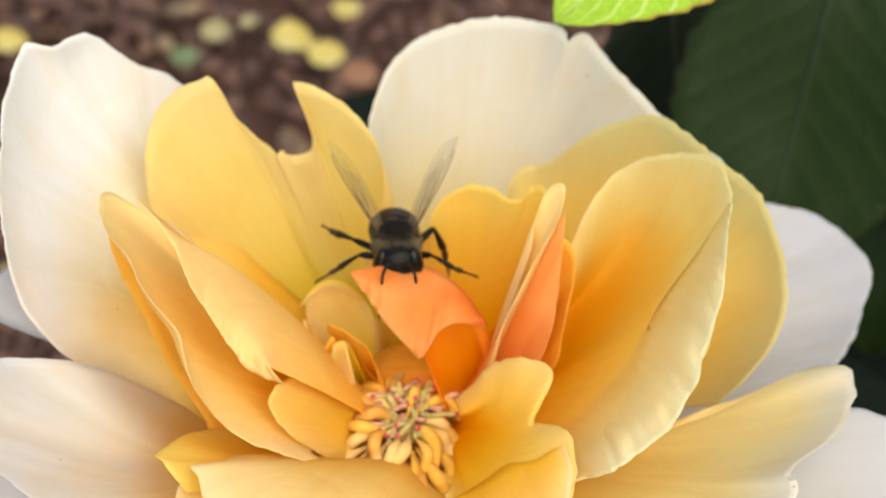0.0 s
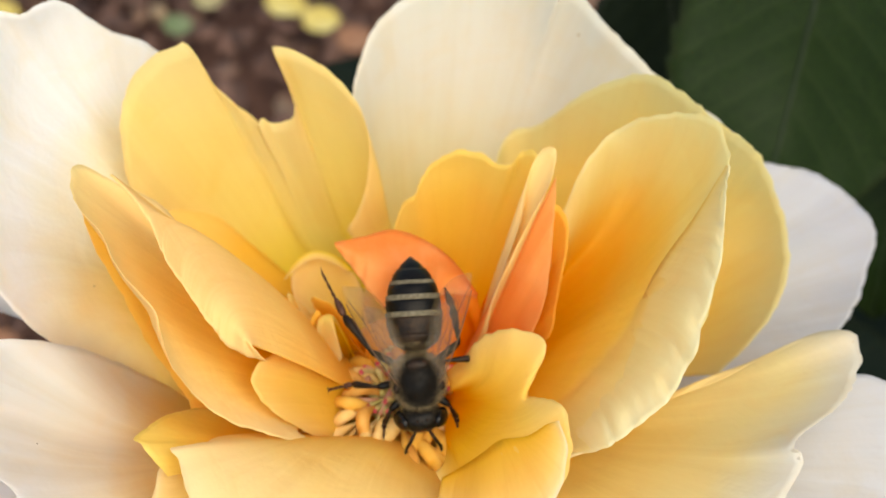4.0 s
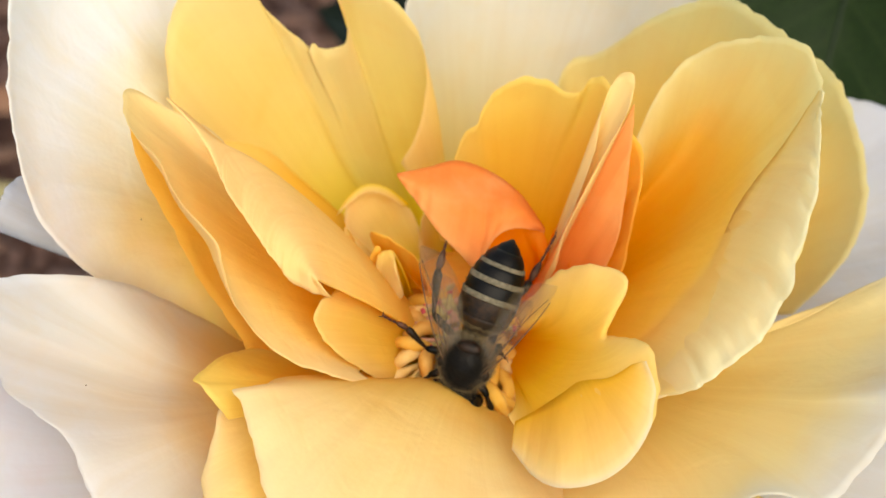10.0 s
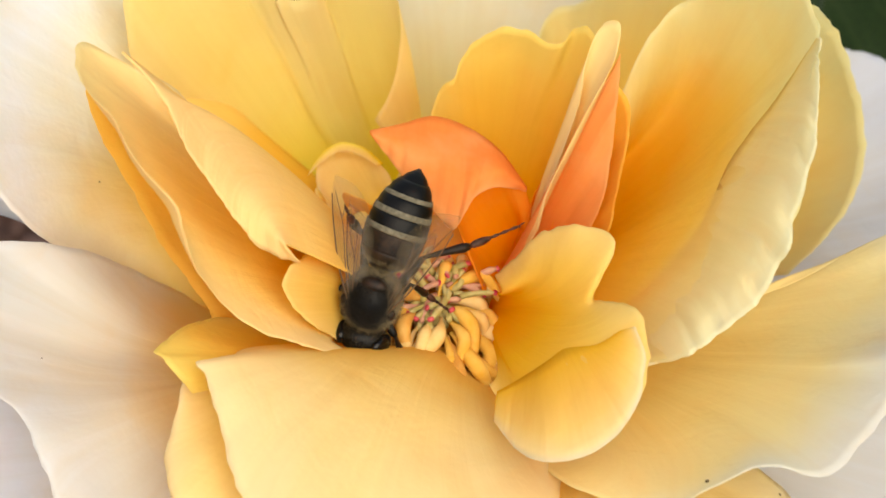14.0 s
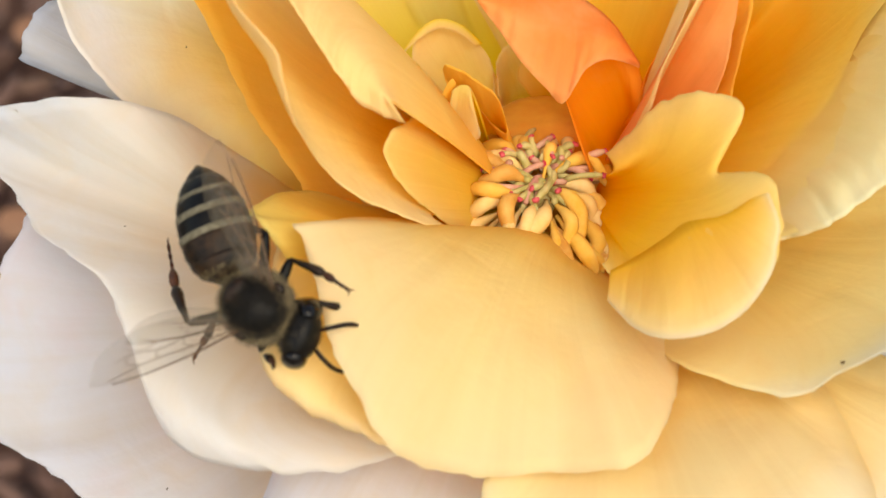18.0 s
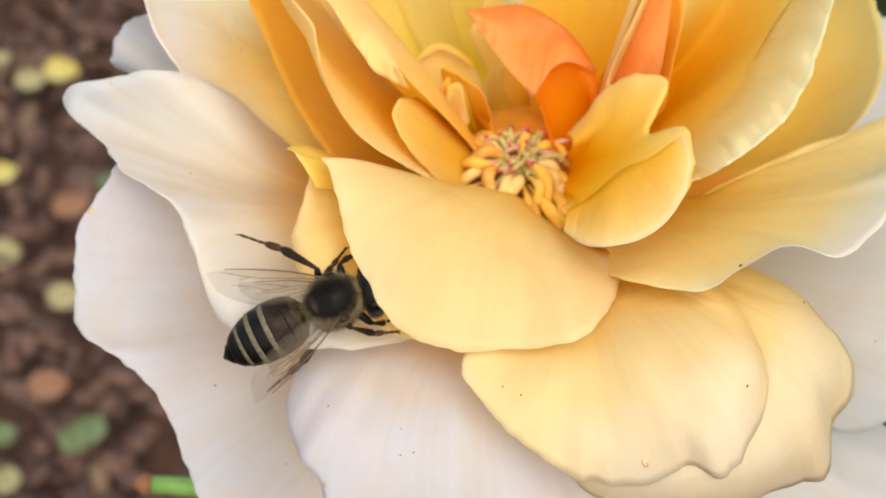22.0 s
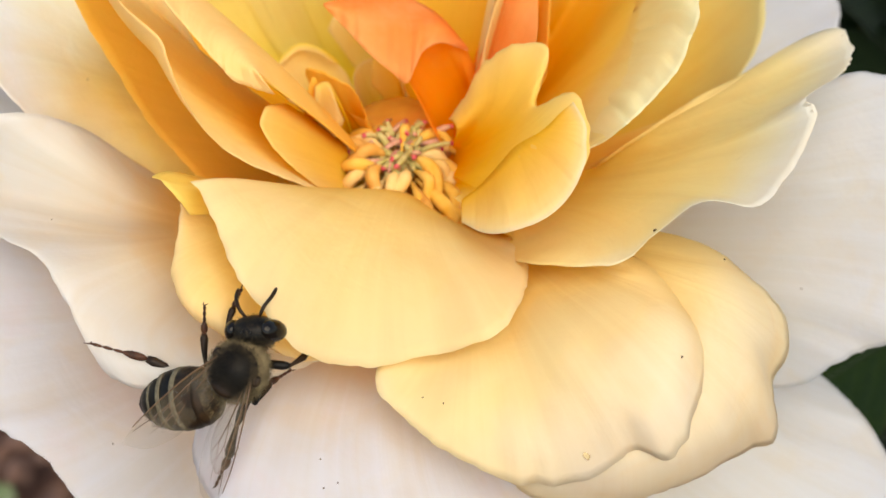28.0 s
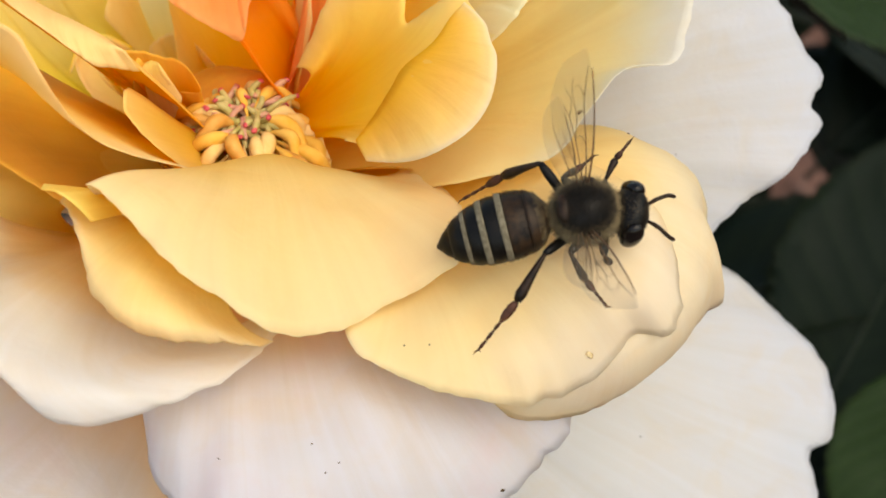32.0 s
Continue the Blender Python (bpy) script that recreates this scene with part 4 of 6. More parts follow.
def leaf(kind, n, foot, way, face, length, label):
    """One leaflet with its foot at a place, growing along way, its upper side to face."""
    x = Vector(way).normalized()
    z = (Vector(face) - x * Vector(face).dot(x)).normalized()
    y = z.cross(x)
    m = Matrix((x, y, z)).transposed().to_4x4()
    ob = new("rose_leaf", leaf_kinds[kind, n])
    ob.matrix_world = Matrix.Translation(ROSE + Vector(foot) * MM) @ m @ Matrix.Scale(length * MM, 4)
    rib = new("midrib", leaf_ribs[kind, n])
    rib.parent = ob
    return tagged(ob, label, "leaf", "leaves of the rose bush")


leaf("fresh", 0, (31.3, 49.0, 9.8), (-0.72, -0.56, -0.40), (0.10, -0.49, 0.89), 28.0, "fresh light green serrated rose leaf with brown-tinged rim")
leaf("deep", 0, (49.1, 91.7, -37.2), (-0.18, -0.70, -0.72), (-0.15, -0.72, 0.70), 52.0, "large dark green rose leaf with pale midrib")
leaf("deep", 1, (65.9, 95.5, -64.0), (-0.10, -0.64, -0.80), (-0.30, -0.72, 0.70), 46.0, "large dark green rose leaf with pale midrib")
leaf("shade", 0, (28.6, 112.1, -62.1), (0.20, -0.64, -0.80), (0.00, -0.34, 1.02), 40.0, "dark bluish green rose leaf, shade put into its colour")
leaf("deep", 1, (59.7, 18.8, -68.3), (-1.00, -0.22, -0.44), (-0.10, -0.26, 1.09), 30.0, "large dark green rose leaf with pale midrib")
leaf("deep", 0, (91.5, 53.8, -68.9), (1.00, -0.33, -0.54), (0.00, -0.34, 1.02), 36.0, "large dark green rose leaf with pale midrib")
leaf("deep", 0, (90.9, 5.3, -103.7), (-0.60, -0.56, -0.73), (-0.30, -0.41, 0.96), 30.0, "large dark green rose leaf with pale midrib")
leaf("shade", 0, (166.2, 142.8, -188.4), (0.66, 1.26, 1.06), (-0.31, -0.52, 1.13), 67, "leaf deep inside the rose bush, shade put into its near-black green")
leaf("shade", 1, (106.0, 35.4, -194.6), (0.32, -0.78, 0.13), (1.13, 0.27, 1.79), 68, "leaf deep inside the rose bush, shade put into its near-black green")
leaf("shade", 0, (50.7, 103.9, -175.5), (-0.67, -0.32, -0.21), (0.74, 0.24, 1.76), 58, "leaf deep inside the rose bush, shade put into its near-black green")
leaf("shade", 1, (168.6, 107.8, -91.3), (-0.34, -0.54, 0.32), (0.49, -0.53, 1.12), 68, "leaf deep inside the rose bush, shade put into its near-black green")
leaf("shade", 0, (98.1, 73.6, -162.4), (-0.20, -0.35, -0.74), (-0.35, -0.23, 1.37), 51, "leaf deep inside the rose bush, shade put into its near-black green")
leaf("shade", 1, (169.1, 30.6, -182.7), (2.06, 0.31, 0.41), (0.23, -0.10, 1.48), 52, "leaf deep inside the rose bush, shade put into its near-black green")
leaf("shade", 0, (80.7, 170.1, -164.9), (1.37, 0.31, 0.17), (0.42, -0.72, 0.96), 48, "leaf deep inside the rose bush, shade put into its near-black green")
leaf("shade", 1, (83.1, 76.2, -234.5), (-1.00, -1.13, -0.54), (-0.63, -1.25, 0.52), 58, "leaf deep inside the rose bush, shade put into its near-black green")
leaf("shade", 0, (34.7, 73.7, -170.9), (1.06, 0.57, 0.61), (-0.84, 0.27, 1.79), 53, "leaf deep inside the rose bush, shade put into its near-black green")
leaf("shade", 1, (119.6, 103.5, -161.1), (-1.03, -0.93, -0.46), (-0.08, 0.10, 1.65), 48, "leaf deep inside the rose bush, shade put into its near-black green")
leaf("shade", 0, (124.6, 107.5, -138.1), (-0.70, -0.92, -0.85), (0.08, -0.90, 0.81), 53, "leaf deep inside the rose bush, shade put into its near-black green")
leaf("shade", 1, (137.9, 93.6, -129.5), (1.08, -0.51, -0.62), (0.40, -0.26, 1.35), 68, "leaf deep inside the rose bush, shade put into its near-black green")
leaf("shade", 0, (146.5, 61.8, -198.4), (0.18, -0.46, -0.38), (-0.13, -0.92, 0.79), 59, "leaf deep inside the rose bush, shade put into its near-black green")
leaf("shade", 1, (151.9, 152.7, -141.8), (1.66, 0.14, 0.10), (1.13, -1.29, 0.48), 67, "leaf deep inside the rose bush, shade put into its near-black green")
leaf("shade", 0, (170.2, 36.9, -172.7), (-0.13, 0.21, -0.46), (0.13, -0.75, 0.93), 68, "leaf deep inside the rose bush, shade put into its near-black green")
leaf("shade", 1, (60.4, 4.8, -179.1), (-0.26, -1.31, -0.52), (0.62, -0.85, 0.86), 55, "leaf deep inside the rose bush, shade put into its near-black green")
leaf("shade", 0, (137.2, 160.4, -165.9), (-0.28, 0.19, -0.16), (0.40, -0.18, 1.42), 62, "leaf deep inside the rose bush, shade put into its near-black green")
leaf("shade", 1, (73.3, 104.0, -188.7), (-0.02, 0.17, -0.00), (-0.28, -0.21, 1.39), 52, "leaf deep inside the rose bush, shade put into its near-black green")
leaf("shade", 0, (96.2, 92.8, -213.3), (-0.05, -0.93, 0.77), (-0.22, -1.10, 0.64), 61, "leaf deep inside the rose bush, shade put into its near-black green")
leaf("shade", 1, (26.9, 116.5, -214.2), (1.00, -0.40, -0.56), (0.72, -0.78, 0.91), 66, "leaf deep inside the rose bush, shade put into its near-black green")
leaf("shade", 0, (68.9, 92.9, -88.4), (0.76, -0.78, 0.88), (0.78, -0.86, 0.84), 51, "leaf deep inside the rose bush, shade put into its near-black green")
leaf("shade", 1, (159.2, 174.4, -96.6), (0.31, 0.09, 0.26), (-0.46, -0.20, 1.39), 66, "leaf deep inside the rose bush, shade put into its near-black green")
leaf("shade", 0, (57.7, 36.2, -198.4), (-0.88, -0.14, -0.95), (-0.81, -0.91, 0.80), 67, "leaf deep inside the rose bush, shade put into its near-black green")
leaf("shade", 1, (68.0, 28.1, -158.2), (-1.52, 0.08, -0.39), (-0.24, -0.98, 0.74), 65, "leaf deep inside the rose bush, shade put into its near-black green")
leaf("shade", 0, (80.0, 41.0, -195.6), (0.61, 0.23, -0.77), (1.10, -0.67, 1.00), 58, "leaf deep inside the rose bush, shade put into its near-black green")
leaf("shade", 1, (165.8, 12.9, -175.5), (-0.10, 0.03, 0.03), (0.25, 0.05, 1.61), 53, "leaf deep inside the rose bush, shade put into its near-black green")
leaf("shade", 0, (150.3, 183.5, -145.9), (1.30, 0.45, 0.51), (-0.91, -0.79, 0.90), 51, "leaf deep inside the rose bush, shade put into its near-black green")
leaf("shade", 1, (174.1, 131.2, -142.1), (0.17, -0.96, -0.73), (-0.07, -0.50, 1.15), 56, "leaf deep inside the rose bush, shade put into its near-black green")
leaf("shade", 0, (127.2, 25.5, -123.2), (1.29, 0.64, 0.21), (0.08, -1.14, 0.61), 68, "leaf deep inside the rose bush, shade put into its near-black green")
leaf("shade", 1, (84.5, 89.3, -93.0), (-0.27, -0.04, 0.44), (1.40, -0.53, 1.12), 59, "leaf deep inside the rose bush, shade put into its near-black green")
leaf("shade", 0, (150.6, 156.0, -140.5), (-0.10, -0.90, -0.26), (0.30, -1.06, 0.67), 46, "leaf deep inside the rose bush, shade put into its near-black green")
leaf("shade", 1, (73.1, 190.4, -136.5), (0.41, -1.53, -0.95), (0.11, -0.88, 0.82), 59, "leaf deep inside the rose bush, shade put into its near-black green")
leaf("shade", 0, (138.4, 23.2, -198.6), (0.73, 0.10, -1.29), (0.71, -0.98, 0.75), 67, "leaf deep inside the rose bush, shade put into its near-black green")
leaf("shade", 1, (102.7, 195.2, -146.0), (1.70, 0.22, 0.71), (-0.21, -0.82, 0.88), 56, "leaf deep inside the rose bush, shade put into its near-black green")
leaf("shade", 0, (141.3, -8.3, -151.5), (-0.96, -0.14, -0.15), (-0.75, -0.90, 0.81), 63, "leaf deep inside the rose bush, shade put into its near-black green")
leaf("shade", 1, (67.1, 108.2, -176.5), (-0.68, -0.88, -0.09), (-0.08, -1.07, 0.67), 65, "leaf deep inside the rose bush, shade put into its near-black green")
leaf("shade", 0, (99.5, 188.7, -99.8), (0.49, 0.68, 0.19), (0.04, -0.11, 1.47), 60, "leaf deep inside the rose bush, shade put into its near-black green")
leaf("shade", 1, (62.9, 156.8, -86.0), (-0.45, 0.11, -0.01), (0.56, 0.03, 1.60), 49, "leaf deep inside the rose bush, shade put into its near-black green")
leaf("shade", 0, (147.6, 178.2, -106.7), (1.61, -0.15, -0.37), (-0.01, -1.15, 0.60), 53, "leaf deep inside the rose bush, shade put into its near-black green")
leaf("shade", 1, (128.9, 54.9, -221.9), (1.10, -0.56, -0.39), (-0.20, 0.22, 1.75), 57, "leaf deep inside the rose bush, shade put into its near-black green")
leaf("shade", 0, (158.8, 162.2, -55.7), (-0.66, 0.27, 0.59), (-0.68, -1.39, 0.40), 61, "leaf deep inside the rose bush, shade put into its near-black green")
leaf("shade", 1, (48.5, 13.4, -172.0), (-0.03, -0.26, 0.29), (0.23, 0.31, 1.83), 58, "leaf deep inside the rose bush, shade put into its near-black green")
leaf("shade", 0, (114.5, 69.4, -96.0), (-0.21, -0.12, 0.28), (0.13, -0.52, 1.13), 47, "leaf deep inside the rose bush, shade put into its near-black green")
leaf("shade", 1, (25.8, 73.3, -226.7), (-2.56, -0.74, -0.47), (0.90, 0.16, 1.70), 51, "leaf deep inside the rose bush, shade put into its near-black green")
leaf("shade", 0, (134.3, 56.8, -184.2), (-0.32, -0.26, -0.20), (-0.39, 0.49, 1.98), 68, "leaf deep inside the rose bush, shade put into its near-black green")
leaf("shade", 1, (166.0, 186.8, -85.6), (-0.74, -0.00, 0.53), (0.13, -0.44, 1.20), 54, "leaf deep inside the rose bush, shade put into its near-black green")
leaf("shade", 0, (131.0, 14.6, -139.5), (-1.53, -0.90, -0.46), (-0.10, -0.47, 1.17), 69, "leaf deep inside the rose bush, shade put into its near-black green")
leaf("shade", 1, (83.6, 33.6, -157.8), (0.15, 0.59, 0.82), (-0.07, -0.68, 1.00), 56, "leaf deep inside the rose bush, shade put into its near-black green")
leaf("shade", 1, (153.9, 91.9, -108.6), (0.49, 1.20, 0.89), (-0.22, -0.54, 1.12), 67, "leaf deep inside the rose bush, shade put into its near-black green")
leaf("shade", 0, (92.3, 77.2, -156.3), (-0.75, -0.06, 0.60), (-0.14, -0.60, 1.07), 54, "leaf deep inside the rose bush, shade put into its near-black green")
leaf("shade", 1, (24.4, 126.8, -151.3), (-1.50, 0.54, 0.92), (0.09, 0.08, 1.63), 62, "leaf deep inside the rose bush, shade put into its near-black green")
leaf("shade", 0, (112.6, 70.4, -158.4), (-1.38, -0.18, -1.22), (-0.29, -0.64, 1.03), 61, "leaf deep inside the rose bush, shade put into its near-black green")
leaf("shade", 1, (137.3, 104.5, -149.1), (0.66, -0.64, -0.51), (0.73, -0.87, 0.84), 68, "leaf deep inside the rose bush, shade put into its near-black green")
leaf("shade", 0, (163.9, 124.8, -117.2), (-2.17, 0.74, 0.88), (0.46, -0.94, 0.78), 49, "leaf deep inside the rose bush, shade put into its near-black green")
leaf("shade", 1, (159.0, 70.2, -118.5), (0.58, 0.29, 0.15), (-0.03, -0.01, 1.56), 48, "leaf deep inside the rose bush, shade put into its near-black green")
leaf("shade", 0, (43.2, 93.8, -132.0), (1.06, -0.04, 0.60), (-0.17, -0.40, 1.23), 62, "leaf deep inside the rose bush, shade put into its near-black green")
leaf("shade", 1, (37.6, 155.6, -170.7), (0.62, 0.39, -0.21), (-0.13, -0.56, 1.10), 47, "leaf deep inside the rose bush, shade put into its near-black green")
leaf("shade", 0, (138.4, 57.9, -228.2), (1.82, -1.56, -1.84), (-0.01, -0.78, 0.91), 58, "leaf deep inside the rose bush, shade put into its near-black green")
leaf("shade", 0, (137.1, 81.4, -151.5), (1.39, 0.28, 0.49), (0.36, -0.20, 1.40), 60, "leaf deep inside the rose bush, shade put into its near-black green")
leaf("shade", 1, (88.6, 19.8, -132.2), (0.31, 0.12, 0.57), (0.46, 0.08, 1.64), 52, "leaf deep inside the rose bush, shade put into its near-black green")
leaf("shade", 0, (61.3, 121.7, -44.4), (1.24, 2.54, 1.41), (-0.43, -0.58, 1.08), 65, "leaf deep inside the rose bush, shade put into its near-black green")
leaf("shade", 1, (95.9, 146.8, -152.0), (-0.10, 0.60, 0.39), (0.07, 0.10, 1.65), 51, "leaf deep inside the rose bush, shade put into its near-black green")
leaf("shade", 0, (141.7, 185.4, -99.5), (1.75, -1.16, -1.13), (-0.83, -0.39, 1.24), 54, "leaf deep inside the rose bush, shade put into its near-black green")
leaf("shade", 1, (173.4, 42.7, -156.1), (0.86, 0.23, 0.00), (0.27, -1.11, 0.64), 69, "leaf deep inside the rose bush, shade put into its near-black green")
leaf("shade", 0, (29.4, 68.1, -120.3), (0.93, -0.59, 0.67), (-0.26, -0.51, 1.14), 57, "leaf deep inside the rose bush, shade put into its near-black green")
leaf("shade", 1, (125.7, 13.6, -145.2), (1.38, 0.63, 0.95), (-0.57, -0.37, 1.26), 65, "leaf deep inside the rose bush, shade put into its near-black green")
leaf("shade", 1, (37.6, 103.1, -172.9), (2.58, -1.58, -0.71), (0.50, -0.71, 0.97), 54, "leaf deep inside the rose bush, shade put into its near-black green")
leaf("shade", 0, (32.6, 75.9, -192.1), (-0.82, 0.14, -0.11), (-0.08, -0.24, 1.36), 61, "leaf deep inside the rose bush, shade put into its near-black green")
leaf("shade", 1, (127.5, 37.7, -129.4), (1.54, 0.06, -0.21), (0.44, 0.00, 1.57), 64, "leaf deep inside the rose bush, shade put into its near-black green")
leaf("shade", 0, (74.4, 46.9, -132.2), (1.34, -0.37, 0.42), (0.17, 0.47, 1.96), 58, "leaf deep inside the rose bush, shade put into its near-black green")
leaf("shade", 1, (125.1, 183.4, -102.4), (-0.43, 0.35, 0.73), (-0.27, -0.70, 0.98), 63, "leaf deep inside the rose bush, shade put into its near-black green")
leaf("shade", 0, (120.2, 123.2, -155.5), (0.17, 0.79, 0.96), (0.06, -0.76, 0.93), 65, "leaf deep inside the rose bush, shade put into its near-black green")
leaf("shade", 1, (25.5, 174.1, -161.6), (0.78, -0.98, -1.01), (0.78, -0.29, 1.32), 55, "leaf deep inside the rose bush, shade put into its near-black green")
leaf("shade", 0, (75.9, 158.5, -104.4), (0.39, 0.33, -0.63), (-0.44, -0.30, 1.31), 66, "leaf deep inside the rose bush, shade put into its near-black green")
leaf("shade", 1, (113.3, 143.5, -116.5), (-0.21, -0.40, 0.01), (-0.99, -0.52, 1.13), 63, "leaf deep inside the rose bush, shade put into its near-black green")
leaf("shade", 0, (165.6, 14.3, -152.3), (1.03, -0.66, -0.91), (0.07, -0.27, 1.34), 65, "leaf deep inside the rose bush, shade put into its near-black green")
leaf("shade", 1, (82.5, 98.5, -145.7), (-0.08, -0.93, -0.28), (1.25, -0.08, 1.50), 46, "leaf deep inside the rose bush, shade put into its near-black green")
leaf("shade", 0, (53.5, 68.6, -247.8), (0.03, 2.16, 2.08), (-0.49, -0.37, 1.26), 69, "leaf deep inside the rose bush, shade put into its near-black green")
leaf("shade", 1, (56.2, 185.1, -93.6), (1.04, 0.30, -0.30), (-0.50, -0.43, 1.21), 66, "leaf deep inside the rose bush, shade put into its near-black green")
leaf("shade", 0, (60.2, 4.7, -178.7), (0.92, -0.20, -0.74), (-0.89, 0.02, 1.58), 67, "leaf deep inside the rose bush, shade put into its near-black green")
leaf("shade", 1, (39.0, 135.8, -177.6), (0.36, 0.24, -0.10), (0.40, -0.53, 1.12), 57, "leaf deep inside the rose bush, shade put into its near-black green")
leaf("shade", 1, (45.4, 104.9, -174.0), (-0.64, 1.26, 0.37), (-0.14, -0.58, 1.08), 65, "leaf deep inside the rose bush, shade put into its near-black green")
leaf("shade", 0, (168.2, 154.0, -149.4), (0.70, -0.34, 1.42), (0.08, -0.56, 1.10), 65, "leaf deep inside the rose bush, shade put into its near-black green")
leaf("shade", 1, (123.0, 145.0, -155.5), (-0.02, 0.45, 0.23), (0.19, -0.08, 1.50), 67, "leaf deep inside the rose bush, shade put into its near-black green")
leaf("shade", 0, (42.7, 10.9, -193.9), (0.81, 2.14, 1.72), (-0.05, -0.09, 1.49), 59, "leaf deep inside the rose bush, shade put into its near-black green")
leaf("shade", 1, (136.0, 49.6, -156.6), (-0.49, -0.99, -1.08), (0.18, 0.03, 1.59), 49, "leaf deep inside the rose bush, shade put into its near-black green")

# twig stub at the side of the flower
TWIG = plain_material("twig_green", (0.12, 0.26, 0.05), (0.2, 0.36, 0.09), 300.0, 0.45)
DRY = plain_material("twig_dry", (0.22, 0.09, 0.04), (0.32, 0.16, 0.08), 600.0, 0.7)
twig = new("rose_twig")
twig.location = ROSE
tagged(twig, "cut green rose twig with a dry brown end", "twig")
part("shoot", tube(bmesh.new(), [Vector(p) * MM for p in ((-33.5, -16.4, -49.8), (-27.9, -15.8, -50.5), (-14.5, -3.0, -74.6), (60.0, 40.0, -300.0), (70.0, 60.0, -560.0))], [0.0009, 0.001, 0.0013, 0.002, 0.0024], 8), TWIG, twig)
part("dry_tip", tube(bmesh.new(), [Vector(p) * MM for p in ((-35.2, -16.4, -49.8), (-34.4, -16.4, -49.8), (-33.5, -16.4, -49.8))], [0.0005, 0.0011, 0.001], 8), DRY, twig, "dry brown cut end")

# ---- ground far below ----
SOIL = plain_material("mulch", (0.06, 0.03, 0.022), (0.115, 0.058, 0.043), 60.0, 0.9, 0.2, bump_mm=6.0)
bm = bmesh.new()
N = 64
grid = [[None] * (N + 1) for _ in range(N + 1)]
for i in range(N + 1):
    for j in range(N + 1):
        a, b = 2 * i / N - 1, 2 * j / N - 1
        x, y = 0.7 * a + 60 * a ** 7, 0.4 + 0.7 * b + 60 * b ** 7
        grid[i][j] = bm.verts.new((x, y, 0.02 * noise.noise(Vector((x * 9, y * 9, 0))) + 0.01 * noise.noise(Vector((x * 31, y * 31, 3)))))
for i in range(N):
    for j in range(N):
        bm.faces.new((grid[i][j], grid[i + 1][j], grid[i + 1][j + 1], grid[i][j + 1]))
ground = tagged(part("ground", bm, SOIL), "dark brown mulched soil of a flower bed", "ground", kind="structure")


def island_material(name, stops, rough=0.85):
    m, nt, p = node_mat(name)
    g = nt.nodes.new("ShaderNodeNewGeometry")
    nt.links.new(ramp(nt, g.outputs["Random Per Island"], stops), p.inputs["Base Color"])
    p.inputs["Roughness"].default_value = rough
    return m


CHIP = island_material("bark_chips", [(0.0, (0.065, 0.031, 0.022)), (0.5, (0.105, 0.051, 0.037)), (0.88, (0.14, 0.072, 0.05)), (0.98, (0.18, 0.105, 0.066)), (1.0, (0.25, 0.18, 0.1))])
bm = bmesh.new()
rng = random.Random(11)
for k in range(7500):
    x, y = (rng.uniform(-0.35, 0.35), rng.uniform(-0.15, 0.95)) if k < 5000 else (rng.gauss(0, 0.55), rng.gauss(0.35, 0.7))
    l, w, h = rng.uniform(0.006, 0.026), rng.uniform(0.004, 0.010), rng.uniform(0.001, 0.004)
    m = Matrix.Translation((x, y, 0.016 + 0.014 * rng.random() + 0.02 * noise.noise(Vector((x * 9, y * 9, 0))))) @ Euler((rng.uniform(-0.5, 0.5), rng.uniform(-0.5, 0.5), rng.uniform(0, 6.3))).to_matrix().to_4x4()
    ends = [(-l / 2, -w * 0.3), (-l * 0.3, -w / 2), (l * 0.35, -w * 0.45), (l / 2, w * 0.1), (l * 0.2, w / 2), (-l * 0.4, w * 0.35)]
    top = [bm.verts.new(m @ Vector((px, py, h))) for px, py in ends]
    low = [bm.verts.new(m @ Vector((px, py, 0))) for px, py in ends]
    bm.faces.new(top)
    for i in range(6):
        bm.faces.new((low[i], low[(i + 1) % 6], top[(i + 1) % 6], top[i]))
chips = tagged(part("bark_chips", bm, CHIP), "loose brown bark chips and crumbs on the soil", "mulch", kind="stuff")

# fallen petals and leaves
FALLEN = [plain_material("fallen_yellow", (0.42, 0.31, 0.06), (0.52, 0.44, 0.18), 40.0, 0.6),
          plain_material("fallen_pale", (0.26, 0.22, 0.1), (0.34, 0.29, 0.16), 40.0, 0.7),
          plain_material("fallen_green", (0.09, 0.13, 0.05), (0.17, 0.2, 0.1), 40.0, 0.6),
          plain_material("fallen_tan", (0.2, 0.09, 0.05), (0.27, 0.14, 0.08), 40.0, 0.8)]


def fallen(x, y, size, kind, turn):
    rows = []
    for j in range(9):
        v = j / 8
        half = 0.42 * max(0.05, math.sin(math.pi * v ** 0.8) ** 0.6)
        rows.append([Vector((v - 0.5, half * s, 0.22 * s * s * half + 0.08 * noise.noise(Vector((v * 3, s, turn))))) * size for s in (-1, -0.6, -0.2, 0.2, 0.6, 1)])
    words = ("fallen bright yellow rose petal on the mulch", "fallen faded cream petal on the mulch", "fallen yellowish green leaf on the mulch", "dry tan leaf lying on the mulch")[kind]
    ob = part("fallen_petal" if kind < 2 else "fallen_leaf", sheet(rows, 0.0006), FALLEN[kind])
    ob.location = (x, y, 0.034 + 0.02 * noise.noise(Vector((x * 9, y * 9, 0))))
    ob.rotation_euler = (0.1, 0.1, turn)
    return tagged(ob, words, "petal" if kind < 2 else "leaf", "fallen petals and leaves")


